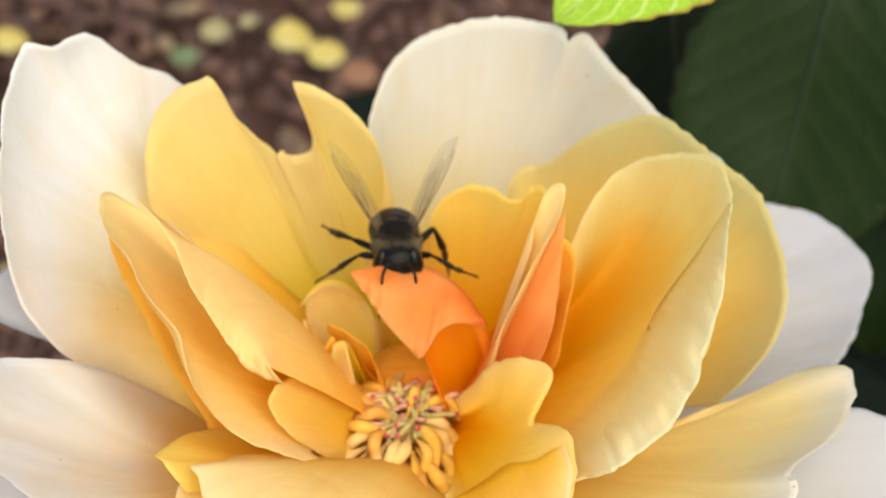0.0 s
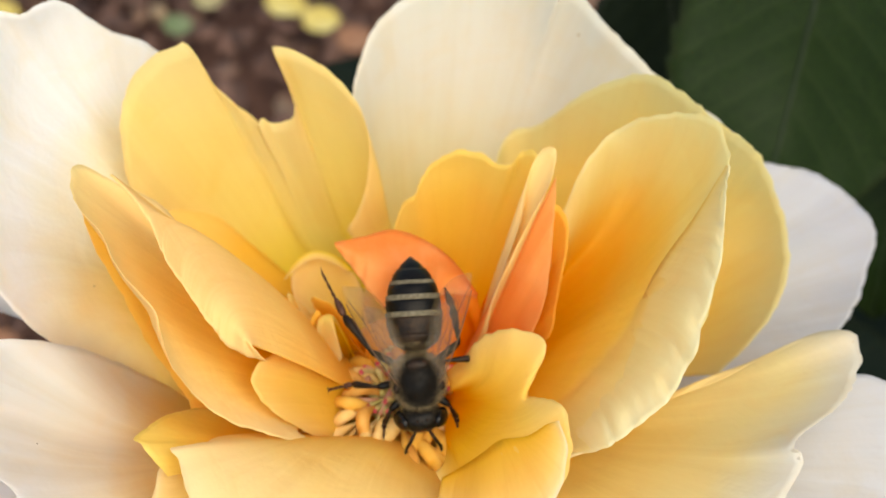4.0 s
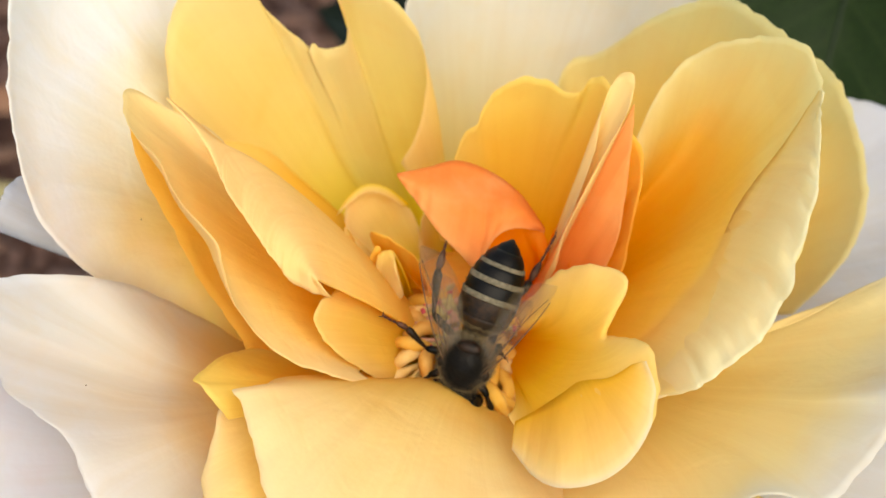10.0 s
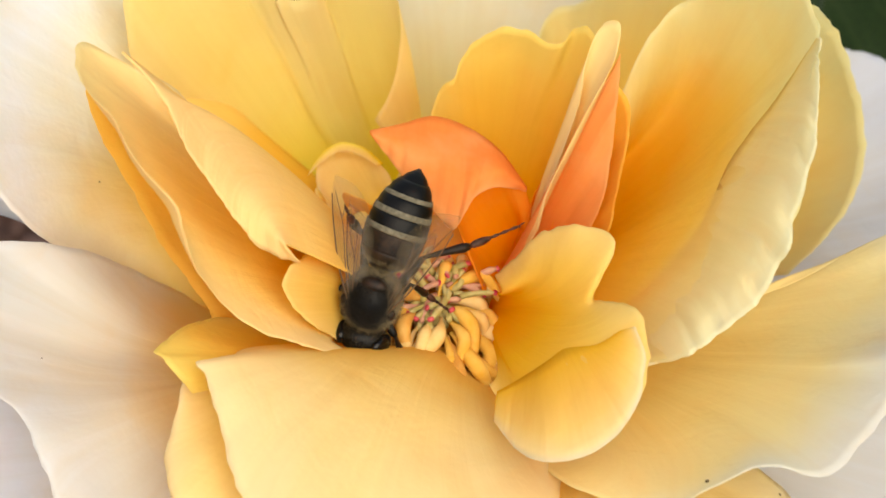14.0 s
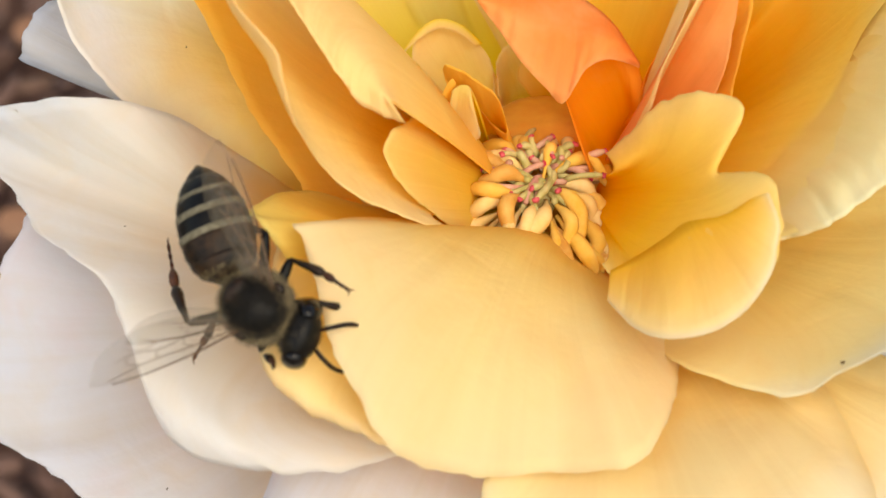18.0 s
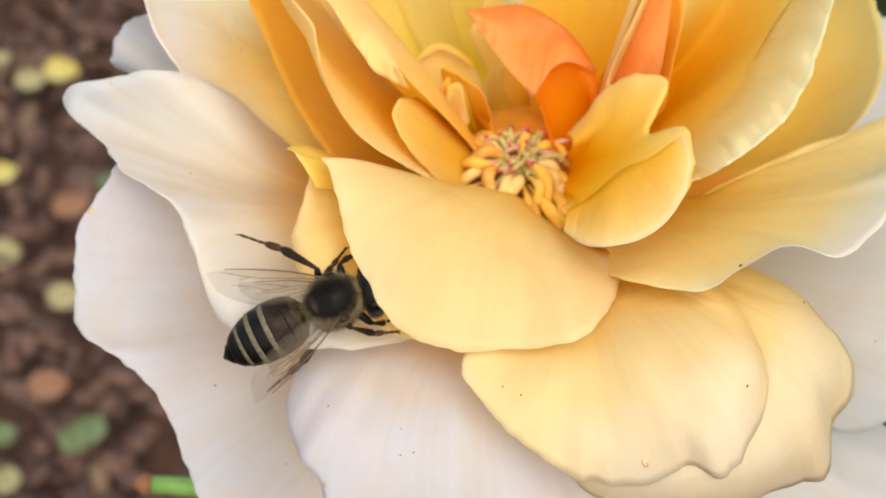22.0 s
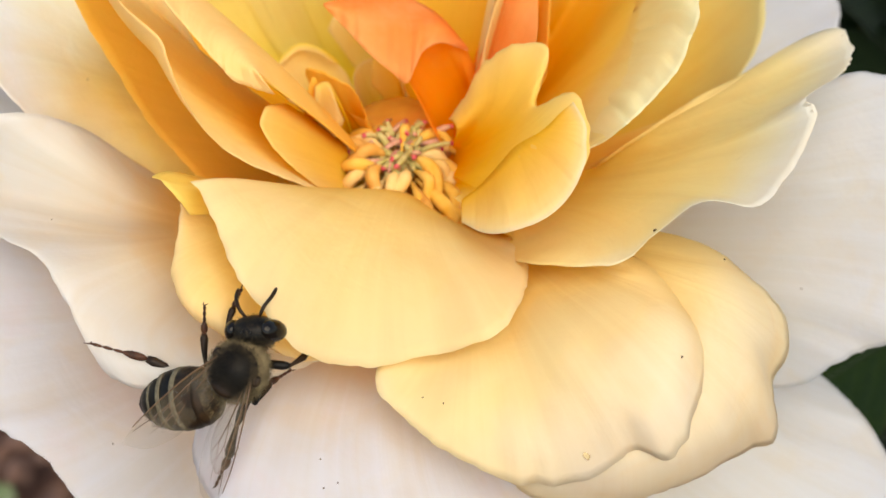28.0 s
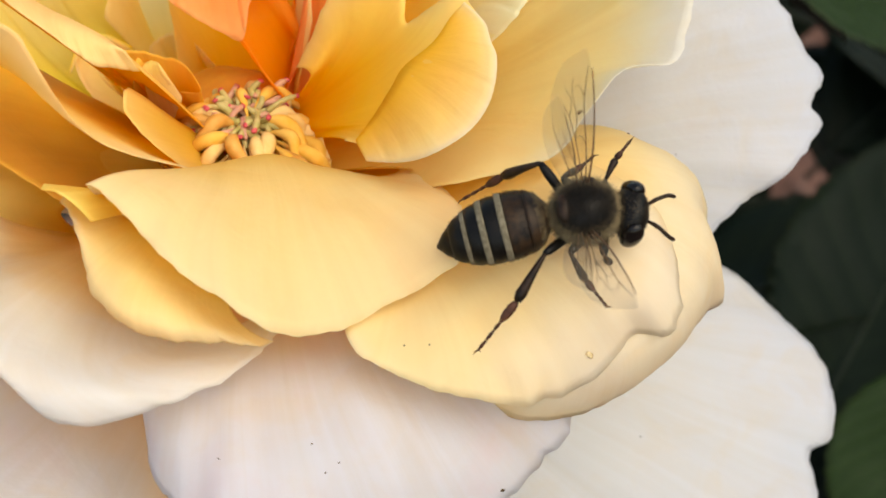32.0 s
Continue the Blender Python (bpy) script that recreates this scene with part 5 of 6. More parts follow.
for x, y, size, kind, turn in ((-0.119, 0.567, 0.024, 0, -0.4), (-0.099, 0.558, 0.021, 0, 0.3), (-0.093, 0.597, 0.018, 0, 1.2), (-0.273, 0.558, 0.02, 0, 0), (-0.159, 0.562, 0.017, 1, 0.5), (-0.080, 0.549, 0.022, 3, 0.9), (-0.173, 0.541, 0.018, 2, 2), (-0.195, 0.313, 0.018, 2, 1.4), (-0.286, 0.545, 0.017, 1, 0.4), (-0.308, 0.561, 0.014, 1, 1.1), (-0.281, 0.473, 0.016, 0, 0.8), (-0.224, 0.467, 0.013, 2, 1.8), (-0.227, 0.392, 0.018, 1, 0.2), (-0.238, 0.314, 0.015, 2, 2.4), (-0.221, 0.338, 0.019, 3, 0.3), (-0.229, 0.290, 0.016, 1, 1.7), (-0.200, 0.309, 0.018, 2, 1.2), (-0.266, 0.418, 0.02, 1, 0.5), (-0.239, 0.451, 0.02, 3, 1)):
    fallen(x, y, size, kind, turn)
for k in range(36):
    fallen(rng.uniform(-0.3, 0.25), rng.uniform(-0.05, 0.8), rng.uniform(0.006, 0.013), rng.choice((1, 2, 3, 3, 3)), rng.uniform(0, 6))


# ---- the bee ----
def cuticle(name, col, col2, rough, coat=0.0):
    m = plain_material(name, col, col2, 1500.0, rough, 0.15, bump_mm=0.01)
    m.node_tree.nodes["Principled BSDF"].inputs["Coat Weight"].default_value = coat
    return m


BLACK = cuticle("bee_black", (0.0015, 0.0012, 0.001), (0.004, 0.003, 0.0022), 0.4, 0.0)
BROWN = cuticle("bee_brown", (0.008, 0.005, 0.003), (0.026, 0.013, 0.007), 0.4, 0.0)
TARSUS = cuticle("bee_foot", (0.02, 0.009, 0.006), (0.085, 0.034, 0.02), 0.45)
EYE = cuticle("bee_eye", (0.003, 0.0025, 0.0025), (0.008, 0.006, 0.005), 0.2, 0.15)
FUZZ = plain_material("bee_fuzz", (0.09, 0.066, 0.034), (0.26, 0.195, 0.105), 900.0, 0.8)
FUZZ_DARK = plain_material("bee_fuzz_dark", (0.005, 0.0035, 0.002), (0.022, 0.015, 0.009), 900.0, 0.8)
FUZZ_BROWN = plain_material("bee_fuzz_brown", (0.03, 0.022, 0.012), (0.1, 0.074, 0.042), 900.0, 0.8)
BAND = plain_material("bee_band", (0.085, 0.07, 0.042), (0.16, 0.135, 0.09), 2500.0, 0.85, bump_mm=0.05)
AMBER = cuticle("bee_amber", (0.005, 0.0035, 0.0025), (0.028, 0.014, 0.006), 0.42)
VEIN = plain_material("wing_vein", (0.07, 0.035, 0.018), (0.14, 0.075, 0.035), 900.0, 0.4)


def wing_material():
    m, nt, p = node_mat("wing_membrane")
    obj = nt.nodes.new("ShaderNodeTexCoord")
    n = add(nt, "ShaderNodeTexNoise", Scale=500.0, Detail=3.0)
    nt.links.new(obj.outputs["Object"], n.inputs["Vector"])
    nt.links.new(ramp(nt, n.outputs["Fac"], [(0.3, (0.12, 0.09, 0.055)), (0.7, (0.22, 0.17, 0.11))]), p.inputs["Base Color"])
    p.inputs["Roughness"].default_value = 0.22
    p.inputs["Specular IOR Level"].default_value = 0.45
    p.inputs["Alpha"].default_value = 0.1
    b = add(nt, "ShaderNodeBump", Strength=0.6, Distance=0.00005)
    nt.links.new(n.outputs["Fac"], b.inputs["Height"])
    nt.links.new(b.outputs[0], p.inputs["Normal"])
    return m


WING = wing_material()

bee = new("honeybee")
bee.scale = (1.04, 1.04, 1.04)
tagged(bee, "dark honeybee with grey-banded abdomen and clear wings on the rose", "bee")


def mm(*v):
    return Vector(v) * MM


def hairs(surface, count, length, lean, rng):
    """Fine tapering bristles standing on a surface given as a function of two numbers."""
    bm = bmesh.new()
    for _ in range(count):
        p, n = surface(rng.random(), rng.random())
        d = (n + Vector((rng.uniform(-0.5, 0.5) - lean, rng.uniform(-0.5, 0.5), rng.uniform(-0.5, 0.5)))).normalized()
        s = d.orthogonal().normalized() * 0.016
        t = d.cross(s)
        tip = bm.verts.new((p + d * length * rng.uniform(0.6, 1.3)) * MM)
        foot = [bm.verts.new(q * MM) for q in (p + s, p - s * 0.5 + t, p - s * 0.5 - t)]
        for i in range(3):
            bm.faces.new((foot[i], foot[(i + 1) % 3], tip))
    return bm


def egg(cx, rx, ry, rz, cz=0.0, low=-1.0, high=1.0):
    def surface(a, b):
        up, ph = low + (high - low) * a, math.tau * b
        ring = math.sqrt(1 - up * up)
        n = Vector((ring * math.cos(ph), ring * math.sin(ph), up))
        return Vector((cx + n.x * rx, n.y * ry, cz + n.z * rz)), Vector((n.x / rx, n.y / ry, n.z / rz)).normalized()
    return surface


brng = random.Random(21)
thorax = part("thorax", blob(bmesh.new(), mm(0, 0, 0), (1.98 * MM, 1.74 * MM, 1.66 * MM), 28, 18, 0.05, 3.0), BLACK, bee)
part("fuzz", hairs(egg(0, 1.92, 1.71, 1.62, 0, -0.8, 0.45), 6000, 0.54, 0.1, brng), FUZZ, thorax, "golden brown fuzz")
part("shoulder_fuzz", hairs(egg(0, 1.92, 1.71, 1.62, 0, 0.3, 0.7), 2200, 0.38, 0.15, brng), FUZZ_BROWN, thorax, "brown fuzz")
part("back_fuzz", hairs(egg(0, 1.92, 1.71, 1.62, 0, 0.5, 1.0), 3400, 0.34, 0.2, brng), FUZZ_DARK, thorax, "short dark fuzz")
part("scutellum", blob(bmesh.new(), mm(-1.25, 0, 1.0), (0.55 * MM, 0.95 * MM, 0.5 * MM), 16, 10), BROWN, thorax)
for s in (1, -1):
    part("tegula", blob(bmesh.new(), mm(0.35, 1.62 * s, 0.75), (0.42 * MM, 0.3 * MM, 0.26 * MM), 12, 8), BROWN, thorax)

# head: hangs from the neck, face forward and down
head = part("head", blob(bmesh.new(), mm(1.05, 0, -0.15), (1.08 * MM, 1.72 * MM, 1.45 * MM), 26, 16, 0.05, 8.0), BLACK, bee)
part("face_fuzz", hairs(egg(0.95, 0.98, 1.45, 1.4, -0.15), 1100, 0.34, -0.1, brng), FUZZ_BROWN, head, "short brown fuzz")
part("face_fuzz", hairs(egg(1.0, 0.98, 1.4, 1.4, -0.15, -0.9, 0.15), 700, 0.32, -0.2, brng), FUZZ, head, "pale tan fuzz")
for s in (1, -1):
    eye = blob(bmesh.new(), mm(0, 0, 0), (0.72 * MM, 0.55 * MM, 1.2 * MM), 20, 14)
    bmesh.ops.transform(eye, matrix=Matrix.Translation(mm(1.12, 1.42 * s, 0.05)) @ Euler((0.25 * s, 0, -0.15 * s)).to_matrix().to_4x4(), verts=eye.verts)
    part("eye", eye, EYE, head, "large glossy black eye")
    part("antenna", tube(bmesh.new(), spline([mm(1.75, 0.35 * s, 0.1), mm(2.35, 0.75 * s, 0.55), mm(2.7, 0.95 * s, 0.55), mm(3.3, 1.25 * s, 0.2), mm(3.9, 1.35 * s, -0.3)], 16), [0.11 * MM] * 4 + [0.13 * MM] * 11 + [0.07 * MM], 8), BROWN, head)
    part("mandible", tube(bmesh.new(), [mm(1.5, 0.5 * s, -1.05), mm(1.95, 0.35 * s, -1.35), mm(2.1, 0.08 * s, -1.5)], [0.14 * MM, 0.2 * MM, 0.06 * MM], 8), BROWN, head)
part("clypeus", blob(bmesh.new(), mm(1.62, 0, -0.65), (0.36 * MM, 0.62 * MM, 0.62 * MM), 14, 10), BROWN, head)

# abdomen: six overlapping plates with pale hair bands
SHAPE = ((0.0, 0.3), (0.05, 0.85), (0.12, 1.55), (0.2, 1.88), (0.32, 2.05), (0.5, 2.05), (0.66, 1.85), (0.8, 1.42), (0.92, 0.78), (1.0, 0.1))
LONG = 7.3


def girth(s):
    for (a, ra), (b, rb) in zip(SHAPE, SHAPE[1:]):
        if s <= b:
            k = (s - a) / (b - a)
            k = k * k * (3 - 2 * k) * 0.4 + k * 0.6
            return ra + (rb - ra) * k
    return 0.1


def ring_body(s0, s1, grow, lip, n=7, seg=36):
    bm = bmesh.new()
    rings = []
    for j in range(n):
        k = j / (n - 1)
        s = s0 + (s1 - s0) * k
        r = girth(s) * grow + lip * k
        rings.append([bm.verts.new(mm(-s * LONG, r * math.cos(i * math.tau / seg), 0.88 * r * math.sin(i * math.tau / seg) - 0.9 * s * s)) for i in range(seg)])
    for a, b in zip(rings, rings[1:]):
        for i in range(seg):
            bm.faces.new((a[i], b[i], b[(i + 1) % seg], a[(i + 1) % seg]))
    bm.faces.new(rings[0])
    bm.faces.new(list(reversed(rings[-1])))
    return bm


for y, x in ((0.0, 1.0), (0.3, 0.85), (-0.3, 0.85)):
    part("ocellus", blob(bmesh.new(), mm(x, y, 1.24), (0.11 * MM, 0.11 * MM, 0.11 * MM), 8, 6), EYE, head)
abdomen = part("abdomen", ring_body(0.0, 1.0, 0.94, 0.0, 22), BROWN, bee)
EDGES = (0.02, 0.2, 0.38, 0.55, 0.71, 0.86, 1.0)
for k, (a, b) in enumerate(zip(EDGES, EDGES[1:])):
    part("tergite", ring_body(a, b + (0.02 if k < 5 else 0.0), 0.985, 0.07 if k < 5 else 0.0), AMBER if k < 2 else BLACK, abdomen)
    if 1 < k < 5:
        part("hair_band", ring_body(a + 0.012, a + (0.066 if k < 4 else 0.05), 1.03, 0.03, 4), BAND, abdomen, "pale grey hair band")


def belly(s0, s1):
    def surface(a, b):
        s, ph = s0 + (s1 - s0) * a, math.tau * b
        r = girth(s)
        return Vector((-s * LONG, r * math.cos(ph), 0.88 * r * math.sin(ph) - 0.9 * s * s)), Vector((0, math.cos(ph), math.sin(ph)))
    return surface


part("fuzz", hairs(belly(0.02, 0.13), 1300, 0.22, 1.0, brng), FUZZ, abdomen, "brown fuzz")
part("fuzz", hairs(belly(0.15, 0.42), 700, 0.16, 1.6, brng), FUZZ_DARK, abdomen, "short brown hairs")
part("fuzz", hairs(belly(0.36, 0.9), 350, 0.16, 0.9, brng), FUZZ_DARK, abdomen, "short dark hairs")


# wings: clear membranes with dark veins, hinged at the shoulder
def wing(name, length, width, veins, side):
    rows = []
    for j in range(5):
        rows.append([])
        for i in range(26):
            u = i / 25
            lead = 0.1 * math.sin(u * 3.0)
            wide = width * (0.1 + 0.9 * math.sin(math.pi * min(1.0, 0.04 + u ** 1.25 * 0.93)) ** 0.62) * (1 - 0.12 * u)
            if u > 0.9:
                wide *= max(0.25, 1 - ((u - 0.9) / 0.1) ** 2 * 0.75)
            y = (lead - 0.05) - wide * (j / 4 - 0.12)
            rows[-1].append(mm(-length * u, y * side, 0.05 * math.sin(u * 9) + 0.06 * math.sin(j * 2 + u * 6)))
    ob = part(name, sheet(rows, 0.008 * MM), WING, bee, "clear brownish wing")
    for pts, thick in veins:
        line = spline([mm(-length * u, (0.1 * math.sin(u * 3.0) - 0.05 - width * w) * side, 0.05 * math.sin(u * 9) + 0.06 * math.sin((w + 0.12) * 8 + u * 6)) for u, w in pts], 14)
        part("vein", tube(bmesh.new(), line, [thick * MM * (0.8 - 0.4 * i / 13) for i in range(14)], 5), VEIN, ob)
    return ob


FORE = ((((0.0, 0.0), (0.3, -0.1), (0.65, -0.12), (0.86, -0.1)), 0.085), (((0.0, 0.05), (0.3, 0.06), (0.6, 0.1), (0.88, -0.02)), 0.05),
        (((0.02, 0.12), (0.3, 0.28), (0.5, 0.42), (0.6, 0.55)), 0.045), (((0.3, 0.06), (0.36, 0.18), (0.33, 0.3)), 0.035), (((0.33, 0.3), (0.5, 0.26), (0.68, 0.34), (0.8, 0.3)), 0.035),
        (((0.52, 0.09), (0.55, 0.2), (0.51, 0.27)), 0.032), (((0.66, 0.1), (0.74, 0.2), (0.7, 0.33)), 0.032), (((0.5, 0.42), (0.62, 0.36), (0.72, 0.5)), 0.03), (((0.03, 0.16), (0.25, 0.42), (0.42, 0.6)), 0.03))
HIND = ((((0.0, 0.0), (0.4, -0.08), (0.8, -0.04)), 0.06), (((0.05, 0.1), (0.4, 0.3), (0.7, 0.45)), 0.035), (((0.4, -0.02), (0.48, 0.15), (0.45, 0.32)), 0.03))
wings = {}
for s in (1, -1):
    wings["fore", s] = wing("fore_wing", 8.6, 2.7, FORE, s)
    wings["hind", s] = wing("hind_wing", 5.9, 1.8, HIND, s)

# legs: thigh from the hip, shin and foot swinging at the knee
LEGS = {("front", s): ((1.1, 1.0 * s, -1.0), (2.1, 2.2 * s, -0.7), (3.2, 2.7 * s, -1.7), (4.3, 2.8 * s, -2.5), 0.24) for s in (1, -1)}
LEGS.update({("middle", s): ((0.1, 1.2 * s, -1.2), (0.3, 3.0 * s, -0.7), (0.1, 4.8 * s, -1.9), (0.5, 6.6 * s, -2.8), 0.27) for s in (1, -1)})
LEGS.update({("hind", s): ((-0.9, 1.1 * s, -1.2), (-2.4, 3.3 * s, -0.3), (-5.0, 5.0 * s, -1.3), (-8.2, 6.4 * s, -2.5), 0.34) for s in (1, -1)})
legs, shins, feet = {}, {}, {}


for key, (hip, knee, ankle, toe, thick) in LEGS.items():
    hip, knee, ankle, toe = (Vector(v) for v in (hip, knee, ankle, toe))
    leg = part(key[0] + "_leg", tube(bmesh.new(), spline([(p - hip) * MM for p in (hip, (hip + knee) / 2 + Vector((0, 0, 0.1)), knee)], 8), [0.2 * MM, 0.25 * MM] + [0.3 * MM] * 4 + [0.26 * MM, 0.18 * MM], 8), BLACK, bee)
    leg.location = hip * MM
    line = spline([(p - knee) * MM for p in (knee, (knee + ankle) / 2 + Vector((0, 0, 0.06)), ankle)], 8)
    girths = [0.12 * MM] + [thick * MM * (0.5 + 0.11 * i) for i in range(6)] + [thick * MM * 0.7]
    shin = part("shin", tube(bmesh.new(), line, girths, 8), BROWN, leg)
    foot = bmesh.new()
    step = (toe - ankle) / 5
    tube(foot, spline([(ankle - knee) * MM, (ankle + step * 0.25 - knee) * MM, (ankle + step * 1.3 - knee) * MM, (ankle + step * 2.2 - knee) * MM], 7), [0.12 * MM, thick * 0.72 * MM, thick * 0.85 * MM, thick * 0.85 * MM, thick * 0.8 * MM, thick * 0.6 * MM, 0.09 * MM], 8)
    for k in range(2, 5):
        a = ankle + step * (k + 0.1) - knee
        tube(foot, [a * MM, (a + step * 0.55) * MM, (a + step * 0.95) * MM], [0.08 * MM, 0.12 * MM, 0.07 * MM], 7)
    for s in (1, -1):
        tip = toe - knee
        tube(foot, [tip * MM, (tip + step * 0.25 + Vector((0.12 * s, 0, 0.02))) * MM, (tip + step * 0.35 + Vector((0.26 * s, 0, -0.12))) * MM], [0.06 * MM, 0.05 * MM, 0.015 * MM], 5)
    foot = part("foot", foot, TARSUS, leg)
    for piece in (shin, foot):
        piece.location = (knee - hip) * MM
    legs[key], shins[key], feet[key] = leg, shin, foot


def motions():
    """The bee walks from the heart of the rose over its front petals; its body bends, wings open and close, legs step."""
    walk(bee, [
        (0, pose(-0.00111, 0.00725, 0.54527, -0.5, -29.3, -81.4)),
        (0.5, pose(0.00044, 0.00867, 0.54646, -1.4, -34.8, -78.8)),
        (1, pose(-0.00191, 0.00095, 0.54852, 4.5, -3.9, -103.1)),
        (1.5, pose(-0.00235, -0.00135, 0.55007, 1.0, -0.4, -90.4)),
        (2, pose(-0.00180, -0.00410, 0.54783, 17.2, 16.3, -75.9)),
        (2.5, pose(-0.00113, -0.00433, 0.54637, -3.2, 22.8, -75.8)),
        (4.5, pose(0.00339, -0.00786, 0.54220, -1.5, 44.0, -89.3)),
        (5, pose(0.00186, -0.00738, 0.54141, -10.5, 41.6, -111.4)),
        (5.5, pose(0.00170, -0.00821, 0.54071, -10.5, 42.9, -108.4)),
        (6, pose(0.00097, -0.00858, 0.54040, -15.1, 40.8, -124.8)),
        (6.5, pose(0.00084, -0.00838, 0.54056, -16.3, 42.5, -124.6)),
        (7, pose(-0.00020, -0.00724, 0.54153, -19.6, 39.7, -133.8)),
        (7.5, pose(0.00062, -0.00809, 0.54081, -10.8, 42.3, -114.0)),
        (8, pose(0.00038, -0.00907, 0.54059, -6.9, 42.4, -102.1)),
        (8.5, pose(0.00060, -0.00776, 0.54108, -12.8, 39.1, -118.5)),
        (9, pose(0.00047, -0.00969, 0.54007, -4.8, 41.7, -97.3)),
        (9.5, pose(0.00100, -0.00974, 0.54003, -10.6, 39.5, -112.1)),
        (10, pose(0.00145, -0.00903, 0.54002, -10.7, 47.1, -113.1)),
        (10.5, pose(0.00148, -0.00923, 0.53985, -8.6, 39.9, -110.1)),
        (11, pose(0.00229, -0.00969, 0.53947, -3.7, 44.0, -95.7)),
        (11.5, pose(0.00013, -0.00757, 0.54125, -12.7, 37.2, -122.8)),
        (12, pose(-0.00066, -0.00759, 0.54243, -18.1, 29.2, -143.3)),
        (12.5, pose(-0.00205, -0.00720, 0.54396, -22.5, 14.3, -168.2)),
        (13, pose(-0.00174, -0.00920, 0.53987, -12.1, 36.7, -121.0)),
        (13.5, pose(-0.00240, -0.00792, 0.54095, -8.8, 51.3, -109.8)),
        (15.5, pose(-0.00646, -0.00856, 0.54522, -21.0, -1.8, -162.4)),
        (16, pose(-0.00625, -0.00371, 0.55169, -20.5, -26.2, 156.7)),
        (16.5, pose(-0.01151, -0.01273, 0.54773, -14.0, 15.4, -131.5)),
        (17, pose(-0.01196, -0.02261, 0.55265, -1.5, -14.9, -89.4)),
        (17.5, pose(-0.01342, -0.02458, 0.54979, -0.6, -5.2, -88.9)),
        (18, pose(-0.01510, -0.02298, 0.54770, 29.9, 15.7, -34.6)),
        (18.5, pose(-0.01535, -0.02652, 0.54490, 23.6, -3.9, 9.8)),
        (19, pose(-0.01535, -0.02813, 0.54476, 20.4, -23.5, 38.1)),
        (19.5, pose(-0.01317, -0.02773, 0.54510, 25.7, 2.5, 2.3)),
        (20, pose(-0.01300, -0.02835, 0.54464, 38.9, 7.9, 13.8)),
        (20.5, pose(-0.01353, -0.02942, 0.54367, 25.2, -19.4, 29.5)),
        (21, pose(-0.01261, -0.02921, 0.54386, 26.6, -15.9, 24.5)),
        (21.5, pose(-0.01233, -0.02792, 0.54433, 25.2, -22.7, 33.0)),
        (22, pose(-0.01164, -0.02751, 0.54348, 27.3, -13.5, 20.9)),
        (22.5, pose(-0.00955, -0.02752, 0.54348, 25.4, 23.2, -22.8)),
        (23, pose(-0.00930, -0.03081, 0.54074, 39.4, 5.6, 13.3)),
        (23.5, pose(-0.01240, -0.03128, 0.54091, 21.6, -31.4, 46.0)),
        (24, pose(-0.01166, -0.03149, 0.54051, 35.9, -22.9, 14.7)),
        (24.5, pose(-0.01293, -0.03204, 0.54088, 26.5, -19.1, 26.4)),
        (26.5, pose(-0.01631, -0.02502, 0.54555, 23.0, -29.0, 40.1)),
        (27, pose(-0.01259, -0.02542, 0.54522, 30.8, 2.4, -0.4)),
        (27.5, pose(-0.01375, -0.02788, 0.54375, 30.5, -1.3, 4.0)),
        (28, pose(-0.01085, -0.03028, 0.54290, 20.8, -43.0, 36.6)),
        (28.5, pose(-0.01052, -0.02735, 0.54603, 9.0, -41.3, 68.0)),
        (29, pose(-0.01512, -0.02748, 0.54832, 15.2, -38.5, 50.6)),
        (29.5, pose(-0.01401, -0.02545, 0.55122, 13.8, -39.2, 50.3)),
        (30, pose(-0.01118, -0.02441, 0.55173, 25.4, -26.1, 15.1)),
        (30.5, pose(-0.00574, -0.03139, 0.54528, 23.2, 24.8, -52.6)),
        (31, pose(-0.00259, -0.03230, 0.54333, 37.2, 19.7, -9.7)),
        (31.5, pose(0.00697, -0.02697, 0.54400, 19.0, -21.2, 35.7)),
        (32, pose(0.01367, -0.03160, 0.54630, 28.2, -1.5, -22.7)),
    ])
    bends = ((0, 1, -1), (0.5, -3, 2), (1, 3, -2), (1.5, -6, 5), (2, -22, 17), (2.5, -13, 11), (4.5, 1, -1), (5, 4, -3), (5.5, 1, -0), (6, 4, -3), (6.5, 1, -1), (7, 1, -0), (7.5, 1, -1), (8, -0, 0), (8.5, -4, 3), (9, -0, 0), (9.5, -1, 1), (10, -2, 1), (10.5, -1, 0), (11, -1, 1), (11.5, -0, 0), (12, -1, 1), (12.5, 9, -7), (13, -11, 9), (13.5, -3, 3), (15.5, -0, 0), (16, -37, 29), (16.5, -6, 5), (17, -3, 2), (17.5, -11, 9), (18, -28, 23), (18.5, -9, 8), (19, 12, -10), (19.5, 5, -4), (20, -12, 10), (20.5, -6, 5), (21, -1, 1), (21.5, -3, 2), (22, 6, -5), (22.5, -0, 0), (23, -24, 20), (23.5, -0, 0), (24, -14, 11), (24.5, -14, 11), (26.5, 21, -17), (27, 26, -22), (27.5, -5, 4), (28, -46, 36), (28.5, -16, 13), (29, 5, -4), (29.5, 1, -0), (30, 13, -10), (30.5, 7, -5), (31, -2, 1), (31.5, -21, 17), (32, 9, -7))
    walk(abdomen, [(t, pose(-1.85 * MM, 0, -0.1 * MM, 0, -6, b)) for t, b, h in bends])
    walk(head, [(t, pose(1.75 * MM, 0, -0.15 * MM, 0, 12, h)) for t, b, h in bends])
